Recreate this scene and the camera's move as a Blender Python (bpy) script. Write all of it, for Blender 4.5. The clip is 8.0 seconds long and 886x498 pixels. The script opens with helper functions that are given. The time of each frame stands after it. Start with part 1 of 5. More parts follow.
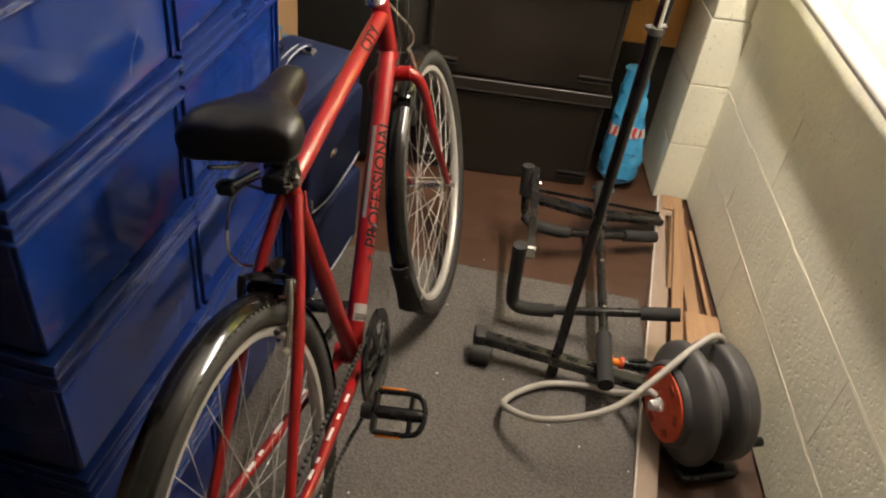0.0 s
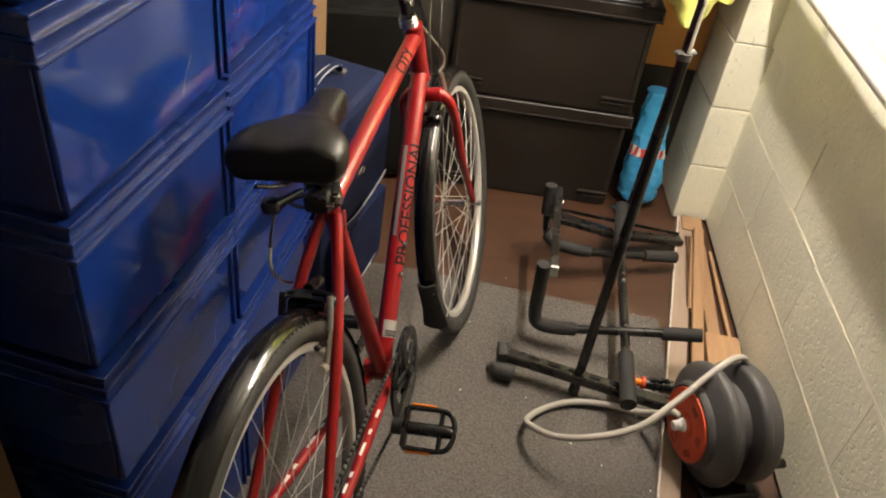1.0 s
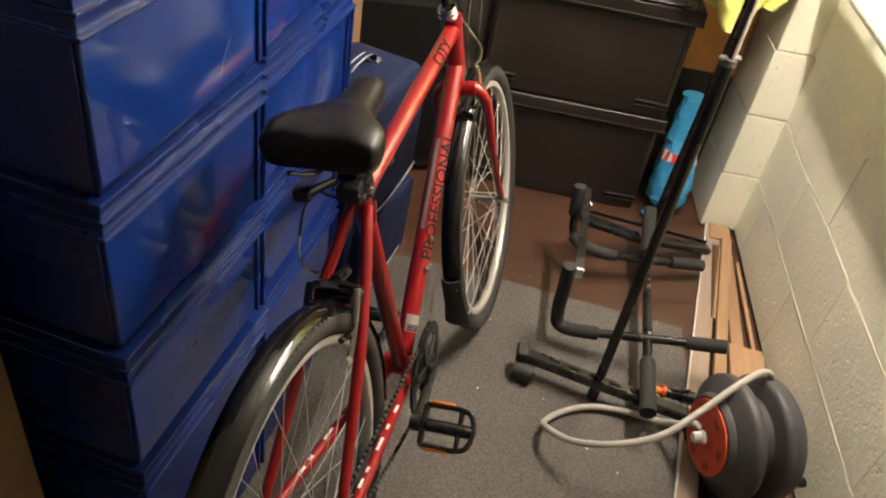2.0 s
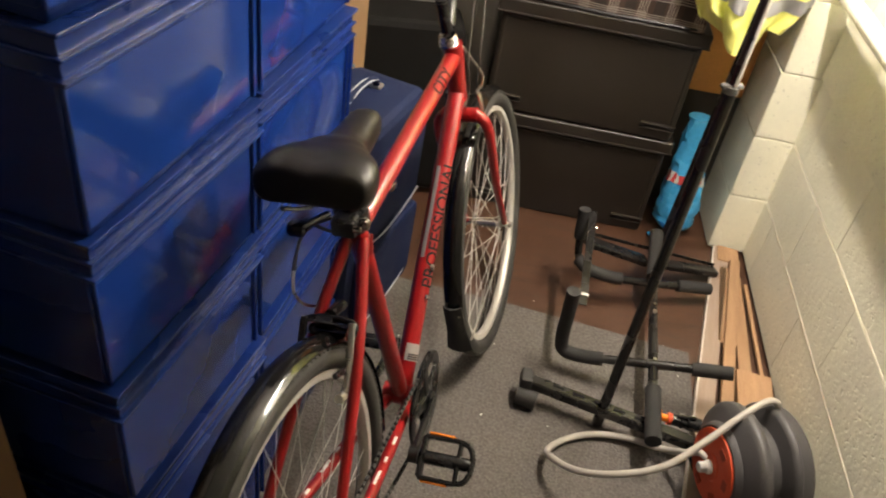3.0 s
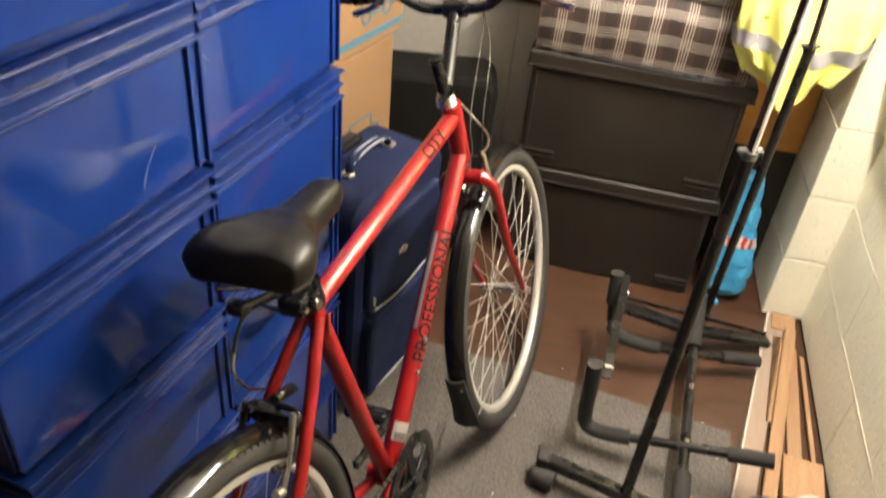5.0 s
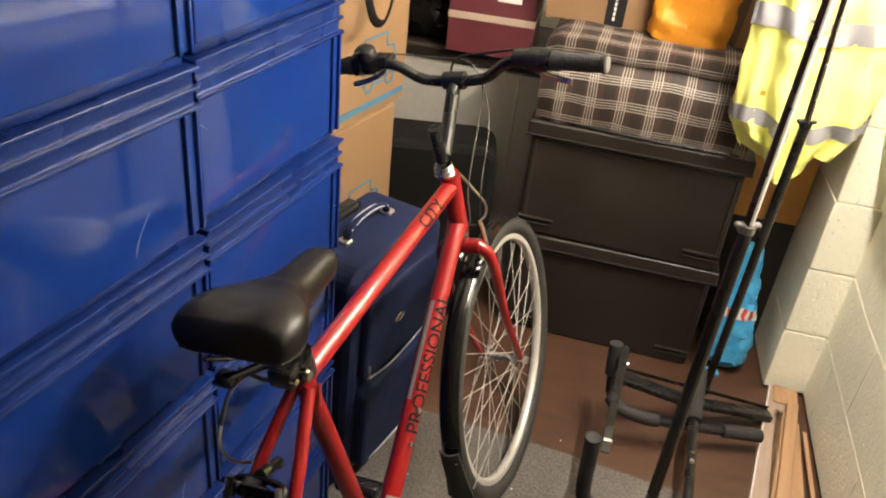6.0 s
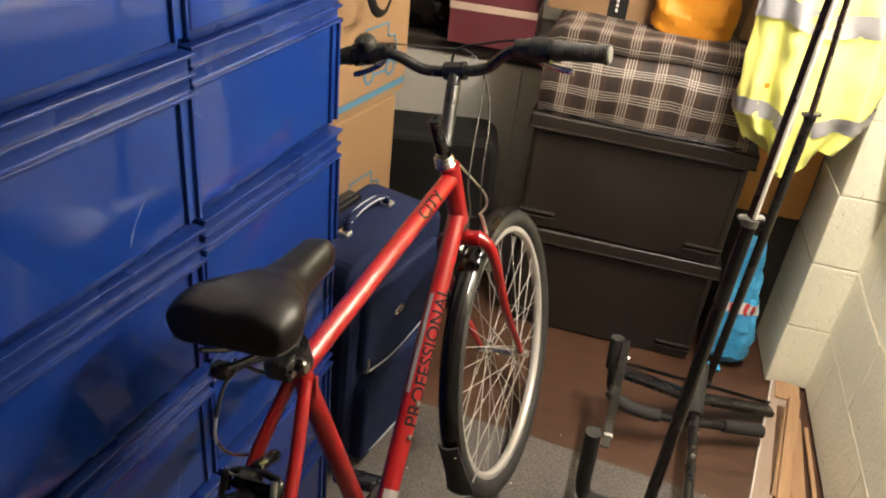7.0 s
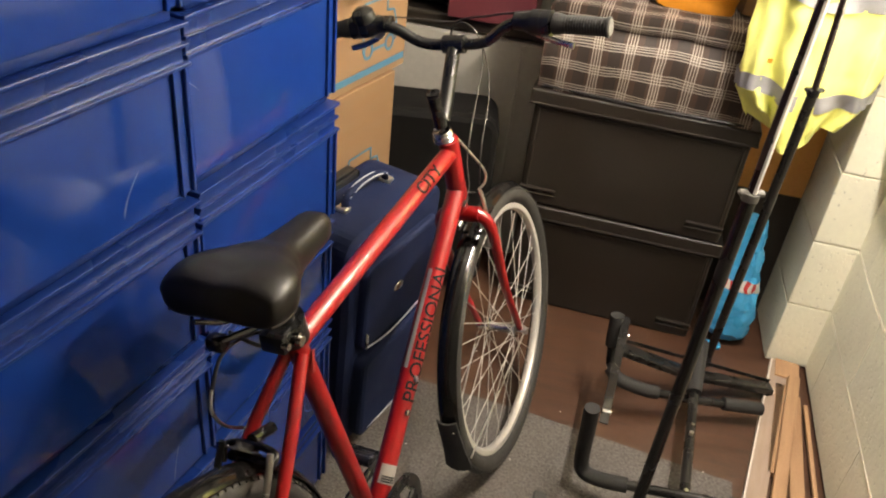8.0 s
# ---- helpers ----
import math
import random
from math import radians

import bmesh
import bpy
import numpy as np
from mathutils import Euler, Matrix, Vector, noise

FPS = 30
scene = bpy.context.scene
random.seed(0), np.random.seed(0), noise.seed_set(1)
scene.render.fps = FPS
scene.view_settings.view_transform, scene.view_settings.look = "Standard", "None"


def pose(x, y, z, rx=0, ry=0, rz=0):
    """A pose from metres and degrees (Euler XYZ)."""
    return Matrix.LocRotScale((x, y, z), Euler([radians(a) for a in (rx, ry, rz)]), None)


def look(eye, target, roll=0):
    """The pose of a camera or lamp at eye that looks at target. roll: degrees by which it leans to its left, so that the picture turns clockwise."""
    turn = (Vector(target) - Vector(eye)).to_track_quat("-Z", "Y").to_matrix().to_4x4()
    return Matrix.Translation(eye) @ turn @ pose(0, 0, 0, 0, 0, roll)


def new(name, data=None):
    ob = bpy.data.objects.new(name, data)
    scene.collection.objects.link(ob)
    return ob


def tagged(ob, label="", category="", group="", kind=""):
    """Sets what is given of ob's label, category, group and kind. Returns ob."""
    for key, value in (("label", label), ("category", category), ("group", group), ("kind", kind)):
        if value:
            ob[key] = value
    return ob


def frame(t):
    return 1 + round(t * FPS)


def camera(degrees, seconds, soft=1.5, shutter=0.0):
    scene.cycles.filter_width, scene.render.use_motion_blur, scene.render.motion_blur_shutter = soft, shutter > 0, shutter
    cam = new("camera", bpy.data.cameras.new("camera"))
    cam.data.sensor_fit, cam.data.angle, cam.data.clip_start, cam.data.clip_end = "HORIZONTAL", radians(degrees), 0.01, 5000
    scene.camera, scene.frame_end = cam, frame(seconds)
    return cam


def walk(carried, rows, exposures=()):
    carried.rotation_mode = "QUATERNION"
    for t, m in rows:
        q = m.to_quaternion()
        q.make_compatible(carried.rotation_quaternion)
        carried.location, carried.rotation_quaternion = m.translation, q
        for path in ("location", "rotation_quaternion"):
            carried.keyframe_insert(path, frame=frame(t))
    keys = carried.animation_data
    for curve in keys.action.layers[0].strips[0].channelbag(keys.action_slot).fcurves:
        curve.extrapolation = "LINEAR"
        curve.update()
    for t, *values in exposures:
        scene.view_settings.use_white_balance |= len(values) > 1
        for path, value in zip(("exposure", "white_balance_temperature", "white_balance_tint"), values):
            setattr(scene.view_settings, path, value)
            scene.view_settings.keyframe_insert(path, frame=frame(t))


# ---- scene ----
cam = camera(58.8, 8.0, 2.0, 0.5)
PATH = [
    (0, (0.148, 0.131, 1.558), (0.212, 1.686, 0.301), 8.2),
    (0.5, (0.127, 0.114, 1.573), (0.153, 1.686, 0.337), 7.2),
    (1, (0.103, 0.113, 1.575), (0.141, 1.69, 0.345), 8.4),
    (1.5, (0.081, 0.118, 1.559), (0.111, 1.679, 0.309), 9.5),
    (2.8, (0.084, 0.158, 1.579), (0.044, 1.73, 0.343), 11.7),
    (3, (0.1, 0.163, 1.583), (0.061, 1.742, 0.356), 9.8),
    (3.5, (0.151, 0.21, 1.574), (0.128, 1.784, 0.34), 9.2),
    (4, (0.194, 0.272, 1.577), (0.126, 1.848, 0.347), 9.2),
    (4.5, (0.254, 0.31, 1.57), (0.091, 1.886, 0.348), 7.8),
    (5, (0.26, 0.307, 1.586), (-0.01, 1.91, 0.421), 6.0),
    (5.1, (0.25, 0.306, 1.587), (-0.026, 1.952, 0.484), 5.8),
    (5.2, (0.252, 0.311, 1.594), (-0.037, 1.977, 0.527), 5.9),
    (6.5, (0.267, 0.328, 1.587), (-0.039, 2.014, 0.556), 6.6),
    (7, (0.268, 0.335, 1.581), (-0.039, 2.012, 0.535), 6.7),
    (7.5, (0.273, 0.335, 1.576), (-0.037, 2.002, 0.516), 6.6),
    (8, (0.277, 0.338, 1.569), (-0.026, 1.989, 0.481), 6.8),
]
EXPOSURES = [(0, -0.28), (0.5, -0.16), (1.0, -0.10), (3, 0.0), (4, 0.08), (4.5, 0.14), (5, 0.38), (6.5, 0.0), (8, 0.0)]
walk(cam, [(t, look(eye, target, roll)) for t, eye, target, roll in PATH], EXPOSURES)

# ---- world and lamps ----
world = bpy.data.worlds.new("world")
scene.world = world
world.use_nodes = True
world.node_tree.nodes["Background"].inputs[0].default_value = (0.9, 0.85, 0.75, 1)
world.node_tree.nodes["Background"].inputs[1].default_value = 0.008


WARM = (1.0, 0.885, 0.785)
LAMP_AT, LAMP_LEN, LAMP_STRENGTH = (0.79, 1.88, 1.80), 0.80, 590.0

# ---- mesh helpers ----
def geo_join(*gs):
    vs, fs = [], []
    for v, f in gs:
        k = len(vs)
        vs += list(v)
        fs += [tuple(i + k for i in q) for q in f]
    return vs, fs


def geo_move(g, m):
    return [m @ Vector(v) for v in g[0]], g[1]


def at(x, y, z, rx=0, ry=0, rz=0):
    return pose(x, y, z, rx, ry, rz)


def box(sx, sy, sz, bevel=0.0, segs=2, centre=(0, 0, 0)):
    bm = bmesh.new()
    bmesh.ops.create_cube(bm, size=1)
    bmesh.ops.scale(bm, vec=(sx, sy, sz), verts=bm.verts)
    if bevel > 0:
        bmesh.ops.bevel(bm, geom=bm.edges[:], offset=bevel, segments=segs, profile=0.5, affect="EDGES")
    bmesh.ops.translate(bm, vec=centre, verts=bm.verts)
    vs = [v.co.copy() for v in bm.verts]
    bm.verts.index_update()
    fs = [tuple(v.index for v in f.verts) for f in bm.faces]
    bm.free()
    return vs, fs


def span(x0, x1, y0, y1, z0, z1, bevel=0.0, segs=2):
    return box(x1 - x0, y1 - y0, z1 - z0, bevel, segs, ((x0 + x1) / 2, (y0 + y1) / 2, (z0 + z1) / 2))


def sweep(points, radius, seg=12, closed=False, flat=1.0, up=(0, 0, 1)):
    """A tube along points; radius a number or one for each point; flat squeezes it across."""
    pts = [Vector(p) for p in points]
    n = len(pts)
    rad = radius if isinstance(radius, (list, tuple)) else [radius] * n
    vs, fs = [], []
    prev = None
    for i, p in enumerate(pts):
        if closed:
            d = pts[(i + 1) % n] - pts[i - 1]
        else:
            d = pts[min(i + 1, n - 1)] - pts[max(i - 1, 0)]
        d.normalize()
        if prev is None:
            a = Vector(up).cross(d)
            if a.length < 0.05:
                a = Vector((1, 0, 0)).cross(d)
            if a.length < 0.05:
                a = Vector((0, 1, 0)).cross(d)
        else:
            a = prev - d * prev.dot(d)
        a.normalize()
        prev = a
        b = d.cross(a)
        for k in range(seg):
            w = 2 * math.pi * k / seg
            vs.append(p + a * (math.cos(w) * rad[i]) + b * (math.sin(w) * rad[i] * flat))
    for i in range(n if closed else n - 1):
        j = (i + 1) % n
        for k in range(seg):
            q = (k + 1) % seg
            fs.append((i * seg + k, i * seg + q, j * seg + q, j * seg + k))
    if not closed:
        fs.append(tuple(reversed(range(seg))))
        fs.append(tuple((n - 1) * seg + k for k in range(seg)))
    return vs, fs


def smooth_path(points, steps=8, closed=False):
    """A smooth curve through the points."""
    p = [Vector(q) for q in points]
    n = len(p)
    out = []
    for i in range(n if closed else n - 1):
        if closed:
            a, b, c, d = p[i - 1], p[i], p[(i + 1) % n], p[(i + 2) % n]
        else:
            a, b, c, d = p[max(i - 1, 0)], p[i], p[i + 1], p[min(i + 2, n - 1)]
        for k in range(steps):
            t = k / steps
            out.append(0.5 * (2 * b + (c - a) * t + (2 * a - 5 * b + 4 * c - d) * t * t + (3 * b - a - 3 * c + d) * t ** 3))
    if not closed:
        out.append(p[-1])
    return out


def lathe(profile, seg=48, turn=360):
    """Turns (radius, height) pairs round z. A profile that ends at radius 0 is closed."""
    vs, fs = [], []
    full = turn >= 360
    cols = seg if full else seg + 1
    for k in range(cols):
        w = math.radians(turn) * k / seg
        for r, h in profile:
            vs.append(Vector((r * math.cos(w), r * math.sin(w), h)))
    n = len(profile)
    for k in range(seg):
        q = (k + 1) % cols
        for i in range(n - 1):
            fs.append((k * n + i, q * n + i, q * n + i + 1, k * n + i + 1))
    return vs, fs


def ring(radius, section, seg=64):
    """A closed section of (r, h) offsets carried round a circle about z."""
    prof = [(radius + r, h) for r, h in section]
    return lathe(prof + [prof[0]], seg)


def loft(rings, cap=True):
    vs, fs = [], []
    n = len(rings[0])
    for r in rings:
        vs += [Vector(v) for v in r]
    for i in range(len(rings) - 1):
        for k in range(n):
            q = (k + 1) % n
            fs.append((i * n + k, i * n + q, (i + 1) * n + q, (i + 1) * n + k))
    if cap:
        fs.append(tuple(reversed(range(n))))
        fs.append(tuple((len(rings) - 1) * n + k for k in range(n)))
    return vs, fs


def bar(a, b, w, h, bevel=0.003, up=(0, 0, 1)):
    """A rectangular bar from a to b, w across and h deep."""
    a, b = Vector(a), Vector(b)
    d = (b - a)
    g = box(w, h, d.length, bevel, 1)
    z = d.normalized()
    y = Vector(up) - z * Vector(up).dot(z)
    if y.length < 0.01:
        y = Vector((0, 1, 0)) - z * z.y
    y.normalize()
    x = y.cross(z)
    m = Matrix((x, y, z)).transposed().to_4x4()
    m.translation = (a + b) / 2
    return geo_move(g, m)


def rod(a, b, r, seg=12):
    return sweep([a, b], r, seg)


def mesh_of(name, g, mat, angle=35, smooth=True):
    me = bpy.data.meshes.new(name)
    me.from_pydata([tuple(v) for v in g[0]], [], g[1])
    me.validate()
    bm = bmesh.new()
    bm.from_mesh(me)
    bmesh.ops.recalc_face_normals(bm, faces=bm.faces[:])
    bm.to_mesh(me)
    bm.free()
    if smooth:
        me.shade_smooth()
        me.set_sharp_from_angle(angle=radians(angle))
        areas = sorted(p.area for p in me.polygons)
        mid = areas[len(areas) // 2]
        if len(areas) < 400:
            for p in me.polygons:
                if p.area > 6 * mid:
                    p.use_smooth = False
    me.materials.append(mat)
    return me


def part(name, g, mat, parent=None, label="", m=None, angle=35):
    """Links a geometry as one mesh object, under a thing or a part."""
    ob = new(name, mesh_of(name, g, mat, angle))
    if parent is not None:
        ob.parent = parent
    if m is not None:
        ob.matrix_local = m
    if label:
        ob["label"] = label
    return ob


def piece(name, me, parent, m):
    ob = new(name, me)
    ob.parent = parent
    ob.matrix_local = m
    return ob


def thing(name, m, label, category, group="", kind=""):
    ob = new(name)
    ob.empty_display_size = 0.05
    ob.matrix_world = m
    return tagged(ob, label, category, group, kind)


def structure(name, g, mat, label="", category=""):
    ob = new(name, mesh_of(name, g, mat))
    return tagged(ob, label, category, "", "structure")


# ---- materials ----
def material(name, colour, rough=0.5, metal=0.0, vary=0.12, scale=6.0, fine=60.0, bump=0.15, depth=0.002, coat=0.0,
             second=None, rough_vary=0.1, sheen=0.0, stretch=(1, 1, 1), random_shade=0.0, transmission=0.0, spots=0.0, spot_scale=38, spot_min=0.72, fine_vary=0.5, scratch=0.0, wave=0.0, coat_rough=0.08, spec=0.5, pits=0.0):
    """A surface with stains at a large scale and grain at a fine one."""
    mt = bpy.data.materials.new(name)
    mt.use_nodes = True
    nt = mt.node_tree
    nd, ln = nt.nodes, nt.links
    bs = nd["Principled BSDF"]
    bs.inputs["Metallic"].default_value = metal
    bs.inputs["Coat Weight"].default_value = coat
    bs.inputs["Coat Roughness"].default_value = coat_rough
    bs.inputs["Specular IOR Level"].default_value = spec
    bs.inputs["Sheen Weight"].default_value = sheen
    bs.inputs["Transmission Weight"].default_value = transmission
    tc = nd.new("ShaderNodeTexCoord")
    mp = nd.new("ShaderNodeMapping")
    mp.inputs["Scale"].default_value = stretch
    ln.new(tc.outputs["Object"], mp.inputs["Vector"])
    info = nd.new("ShaderNodeObjectInfo")
    shift = nd.new("ShaderNodeVectorMath")
    shift.operation = "MULTIPLY_ADD"
    shift.inputs[1].default_value = (7.3, 3.1, 5.7)
    ln.new(info.outputs["Random"], shift.inputs[0])
    ln.new(mp.outputs["Vector"], shift.inputs[2])
    big = nd.new("ShaderNodeTexNoise")
    big.inputs["Scale"].default_value, big.inputs["Detail"].default_value = scale, 4
    ln.new(shift.outputs[0], big.inputs["Vector"])
    grain = nd.new("ShaderNodeTexNoise")
    grain.inputs["Scale"].default_value, grain.inputs["Detail"].default_value = fine, 3
    ln.new(shift.outputs[0], grain.inputs["Vector"])
    both = nd.new("ShaderNodeMix")
    both.inputs["Factor"].default_value = fine_vary
    ln.new(big.outputs["Fac"], both.inputs["A"])
    ln.new(grain.outputs["Fac"], both.inputs["B"])
    ramp = nd.new("ShaderNodeMapRange")
    ramp.inputs["From Min"].default_value, ramp.inputs["From Max"].default_value = 0.3, 0.7
    ln.new(both.outputs["Result"], ramp.inputs["Value"])
    mix = nd.new("ShaderNodeMix")
    mix.data_type = "RGBA"
    lo = second or tuple(max(0.0, c * (1 - vary)) for c in colour)
    hi = colour if second else tuple(min(1.0, c * (1 + vary * 0.6)) for c in colour)
    mix.inputs["A"].default_value = (*lo, 1)
    mix.inputs["B"].default_value = (*hi, 1)
    ln.new(ramp.outputs["Result"], mix.inputs["Factor"])
    out = mix.outputs["Result"]
    if random_shade > 0:
        hs = nd.new("ShaderNodeHueSaturation")
        mr = nd.new("ShaderNodeMapRange")
        mr.inputs["To Min"].default_value, mr.inputs["To Max"].default_value = 1 - random_shade, 1 + random_shade
        ln.new(info.outputs["Random"], mr.inputs["Value"])
        ln.new(mr.outputs["Result"], hs.inputs["Value"])
        ln.new(out, hs.inputs["Color"])
        out = hs.outputs["Color"]
    if spots > 0:
        vo = nd.new("ShaderNodeTexNoise")
        vo.inputs["Scale"].default_value, vo.inputs["Detail"].default_value = spot_scale, 1
        ln.new(shift.outputs[0], vo.inputs["Vector"])
        th = nd.new("ShaderNodeMapRange")
        th.inputs["From Min"].default_value, th.inputs["From Max"].default_value = spot_min, spot_min + 0.03
        th.inputs["To Max"].default_value = spots
        ln.new(vo.outputs["Fac"], th.inputs["Value"])
        m2 = nd.new("ShaderNodeMix")
        m2.data_type = "RGBA"
        m2.inputs["B"].default_value = (*[c * 0.35 for c in colour], 1)
        ln.new(th.outputs["Result"], m2.inputs["Factor"])
        ln.new(out, m2.inputs["A"])
        out = m2.outputs["Result"]
    if scratch > 0:
        line = nd.new("ShaderNodeTexNoise")
        line.inputs["Scale"].default_value, line.inputs["Detail"].default_value, line.inputs["Distortion"].default_value = 3.2, 0.0, 0.3
        ln.new(shift.outputs[0], line.inputs["Vector"])
        off = nd.new("ShaderNodeMath")
        off.operation = "COMPARE"
        off.inputs[1].default_value, off.inputs[2].default_value = 0.5, 0.0011
        ln.new(line.outputs["Fac"], off.inputs[0])
        where = nd.new("ShaderNodeTexNoise")
        where.inputs["Scale"].default_value, where.inputs["Detail"].default_value = 9, 2
        ln.new(tc.outputs["Object"], where.inputs["Vector"])
        wm = nd.new("ShaderNodeMapRange")
        wm.inputs["From Min"].default_value, wm.inputs["From Max"].default_value = 0.57, 0.70
        wm.inputs["To Max"].default_value = scratch
        ln.new(where.outputs["Fac"], wm.inputs["Value"])
        both2 = nd.new("ShaderNodeMath")
        both2.operation = "MULTIPLY"
        ln.new(off.outputs[0], both2.inputs[0])
        ln.new(wm.outputs["Result"], both2.inputs[1])
        m3 = nd.new("ShaderNodeMix")
        m3.data_type = "RGBA"
        m3.inputs["B"].default_value = (0.30, 0.34, 0.48, 1)
        ln.new(both2.outputs[0], m3.inputs["Factor"])
        ln.new(out, m3.inputs["A"])
        out = m3.outputs["Result"]
    ln.new(out, bs.inputs["Base Color"])
    rr = nd.new("ShaderNodeMapRange")
    rr.inputs["From Min"].default_value, rr.inputs["From Max"].default_value = 0.3, 0.7
    rr.inputs["To Min"].default_value, rr.inputs["To Max"].default_value = max(0.02, rough - rough_vary), min(1, rough + rough_vary)
    ln.new(big.outputs["Fac"], rr.inputs["Value"])
    ln.new(rr.outputs["Result"], bs.inputs["Roughness"])
    if bump > 0:
        bp = nd.new("ShaderNodeBump")
        bp.inputs["Strength"].default_value, bp.inputs["Distance"].default_value = bump, depth
        ln.new(grain.outputs["Fac"], bp.inputs["Height"])
        if wave > 0:
            b2 = nd.new("ShaderNodeBump")
            b2.inputs["Strength"].default_value, b2.inputs["Distance"].default_value = wave, 0.02
            ln.new(big.outputs["Fac"], b2.inputs["Height"])
            ln.new(b2.outputs["Normal"], bp.inputs["Normal"])
            if pits > 0:
                b3 = nd.new("ShaderNodeBump")
                b3.invert = True
                b3.inputs["Strength"].default_value, b3.inputs["Distance"].default_value = pits, 0.004
                soft = nd.new("ShaderNodeMapRange")
                soft.inputs["From Min"].default_value, soft.inputs["From Max"].default_value = spot_min - 0.10, spot_min + 0.05
                ln.new(vo.outputs["Fac"], soft.inputs["Value"])
                ln.new(soft.outputs["Result"], b3.inputs["Height"])
                ln.new(b3.outputs["Normal"], b2.inputs["Normal"])
        ln.new(bp.outputs["Normal"], bs.inputs["Normal"])
    return mt


CREAM = material("cream_block_paint", (0.87, 0.855, 0.68), 0.62, vary=0.08, scale=5, fine=60, bump=0.42, depth=0.004, random_shade=0.02, spots=0.40, spot_scale=85, spot_min=0.715, pits=0.35, fine_vary=0.3, wave=0.06)
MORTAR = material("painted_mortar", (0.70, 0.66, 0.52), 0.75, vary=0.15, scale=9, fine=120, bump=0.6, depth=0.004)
PLASTER = material("greyed_plaster", (0.34, 0.325, 0.30), 0.7, vary=0.08, scale=3, fine=70, bump=0.25)
GREYWALL = material("grey_painted_wall", (0.38, 0.37, 0.34), 0.6, vary=0.10, scale=3, fine=60, bump=0.2)
CEILING = material("white_ceiling", (0.62, 0.60, 0.56), 0.8, vary=0.06, scale=2, fine=50, bump=0.2)
CARPET = material("grey_carpet", (0.150, 0.134, 0.121), 0.95, vary=0.35, scale=7, fine=150, bump=0.9, depth=0.004, second=(0.060, 0.052, 0.046), fine_vary=0.8)
BROWN = material("brown_board", (0.096, 0.043, 0.022), 0.42, vary=0.25, scale=9, fine=150, bump=0.25, stretch=(1, 7, 1), second=(0.034, 0.016, 0.009), spots=0.25)
TIMBER = material("raw_pine", (0.43, 0.265, 0.14), 0.65, vary=0.25, scale=8, fine=120, bump=0.3, stretch=(10, 1, 10), second=(0.27, 0.145, 0.07), random_shade=0.2)
OLDWOOD = material("dusty_grey_timber", (0.36, 0.28, 0.22), 0.8, vary=0.3, scale=10, fine=140, bump=0.4, stretch=(9, 1, 9), second=(0.27, 0.19, 0.13))
WHITE = material("white_gloss_paint", (0.80, 0.78, 0.72), 0.25, vary=0.05, scale=6, fine=60, bump=0.05, coat=0.3)
CRATE = material("blue_polypropylene", (0.006, 0.025, 0.155), 0.07, vary=0.08, scale=3, fine=25, bump=0.004, depth=0.002, rough_vary=0.02, scratch=0.7, wave=0.0015, spec=0.5, coat=0.12, coat_rough=0.04)
# Darker crate blue: paints the shade of grooves, base and end faces into colour.
CRATESHADE = material("blue_polypropylene_shaded", (0.005, 0.018, 0.105), 0.26, vary=0.10, scale=3, fine=160, bump=0.10, depth=0.001, spec=0.3)
RED = material("red_bike_enamel", (0.25, 0.006, 0.007), 0.36, vary=0.10, scale=9, fine=80, bump=0.02, coat=0.7, rough_vary=0.05, coat_rough=0.05, spec=0.25)
BLACK = material("black_plastic", (0.010, 0.010, 0.010), 0.27, vary=0.3, scale=12, fine=120, bump=0.06, depth=0.001)
BLACKPAINT = material("black_powder_coat", (0.013, 0.012, 0.011), 0.25, vary=0.25, scale=10, fine=160, bump=0.15, depth=0.001)
FOAM = material("black_foam", (0.021, 0.020, 0.019), 0.85, vary=0.2, scale=12, fine=260, bump=0.4, depth=0.002)
RUBBER = material("black_tyre_rubber", (0.028, 0.026, 0.023), 0.68, vary=0.3, scale=14, fine=160, bump=0.3, depth=0.002)
GUARD = material("black_mudguard_plastic", (0.007, 0.0065, 0.006), 0.10, vary=0.3, scale=9, fine=40, bump=0.03, rough_vary=0.04, spec=0.35)
ALU = material("brushed_aluminium", (0.50, 0.475, 0.43), 0.40, 0.3, vary=0.12, scale=8, fine=90, bump=0.08)
STEEL = material("bright_steel", (0.66, 0.645, 0.61), 0.28, 1.0, vary=0.12, scale=10, fine=90, bump=0.05)
VINYL = material("black_saddle_vinyl", (0.008, 0.0065, 0.005), 0.40, vary=0.25, scale=9, fine=240, bump=0.12, spec=0.28, depth=0.001)
NAVY = material("navy_woven_nylon", (0.005, 0.011, 0.044), 0.75, vary=0.3, scale=8, fine=500, bump=0.5, depth=0.002, spec=0.25)
NYLON = material("black_woven_nylon", (0.006, 0.0055, 0.005), 0.75, vary=0.3, scale=8, fine=400, bump=0.4, depth=0.002, spec=0.15)
PIPING = material("grey_reflective_piping", (0.45, 0.46, 0.50), 0.45, vary=0.1, bump=0.05)
BOARD = material("brown_cardboard", (0.205, 0.118, 0.054), 0.75, vary=0.12, scale=4, fine=160, bump=0.2, stretch=(1, 1, 6), depth=0.001)
BLUEINK = material("blue_print", (0.04, 0.13, 0.21), 0.7, vary=0.15, fine=120, bump=0.05)
TRUNK = material("black_storage_plastic", (0.0175, 0.0135, 0.0095), 0.42, vary=0.3, scale=4, fine=130, bump=0.2, depth=0.001, rough_vary=0.14, wave=0.02)
HIVIS = material("yellow_high_visibility_fabric", (0.84, 0.85, 0.22), 0.7, vary=0.10, scale=8, fine=300, bump=0.3, sheen=0.2)
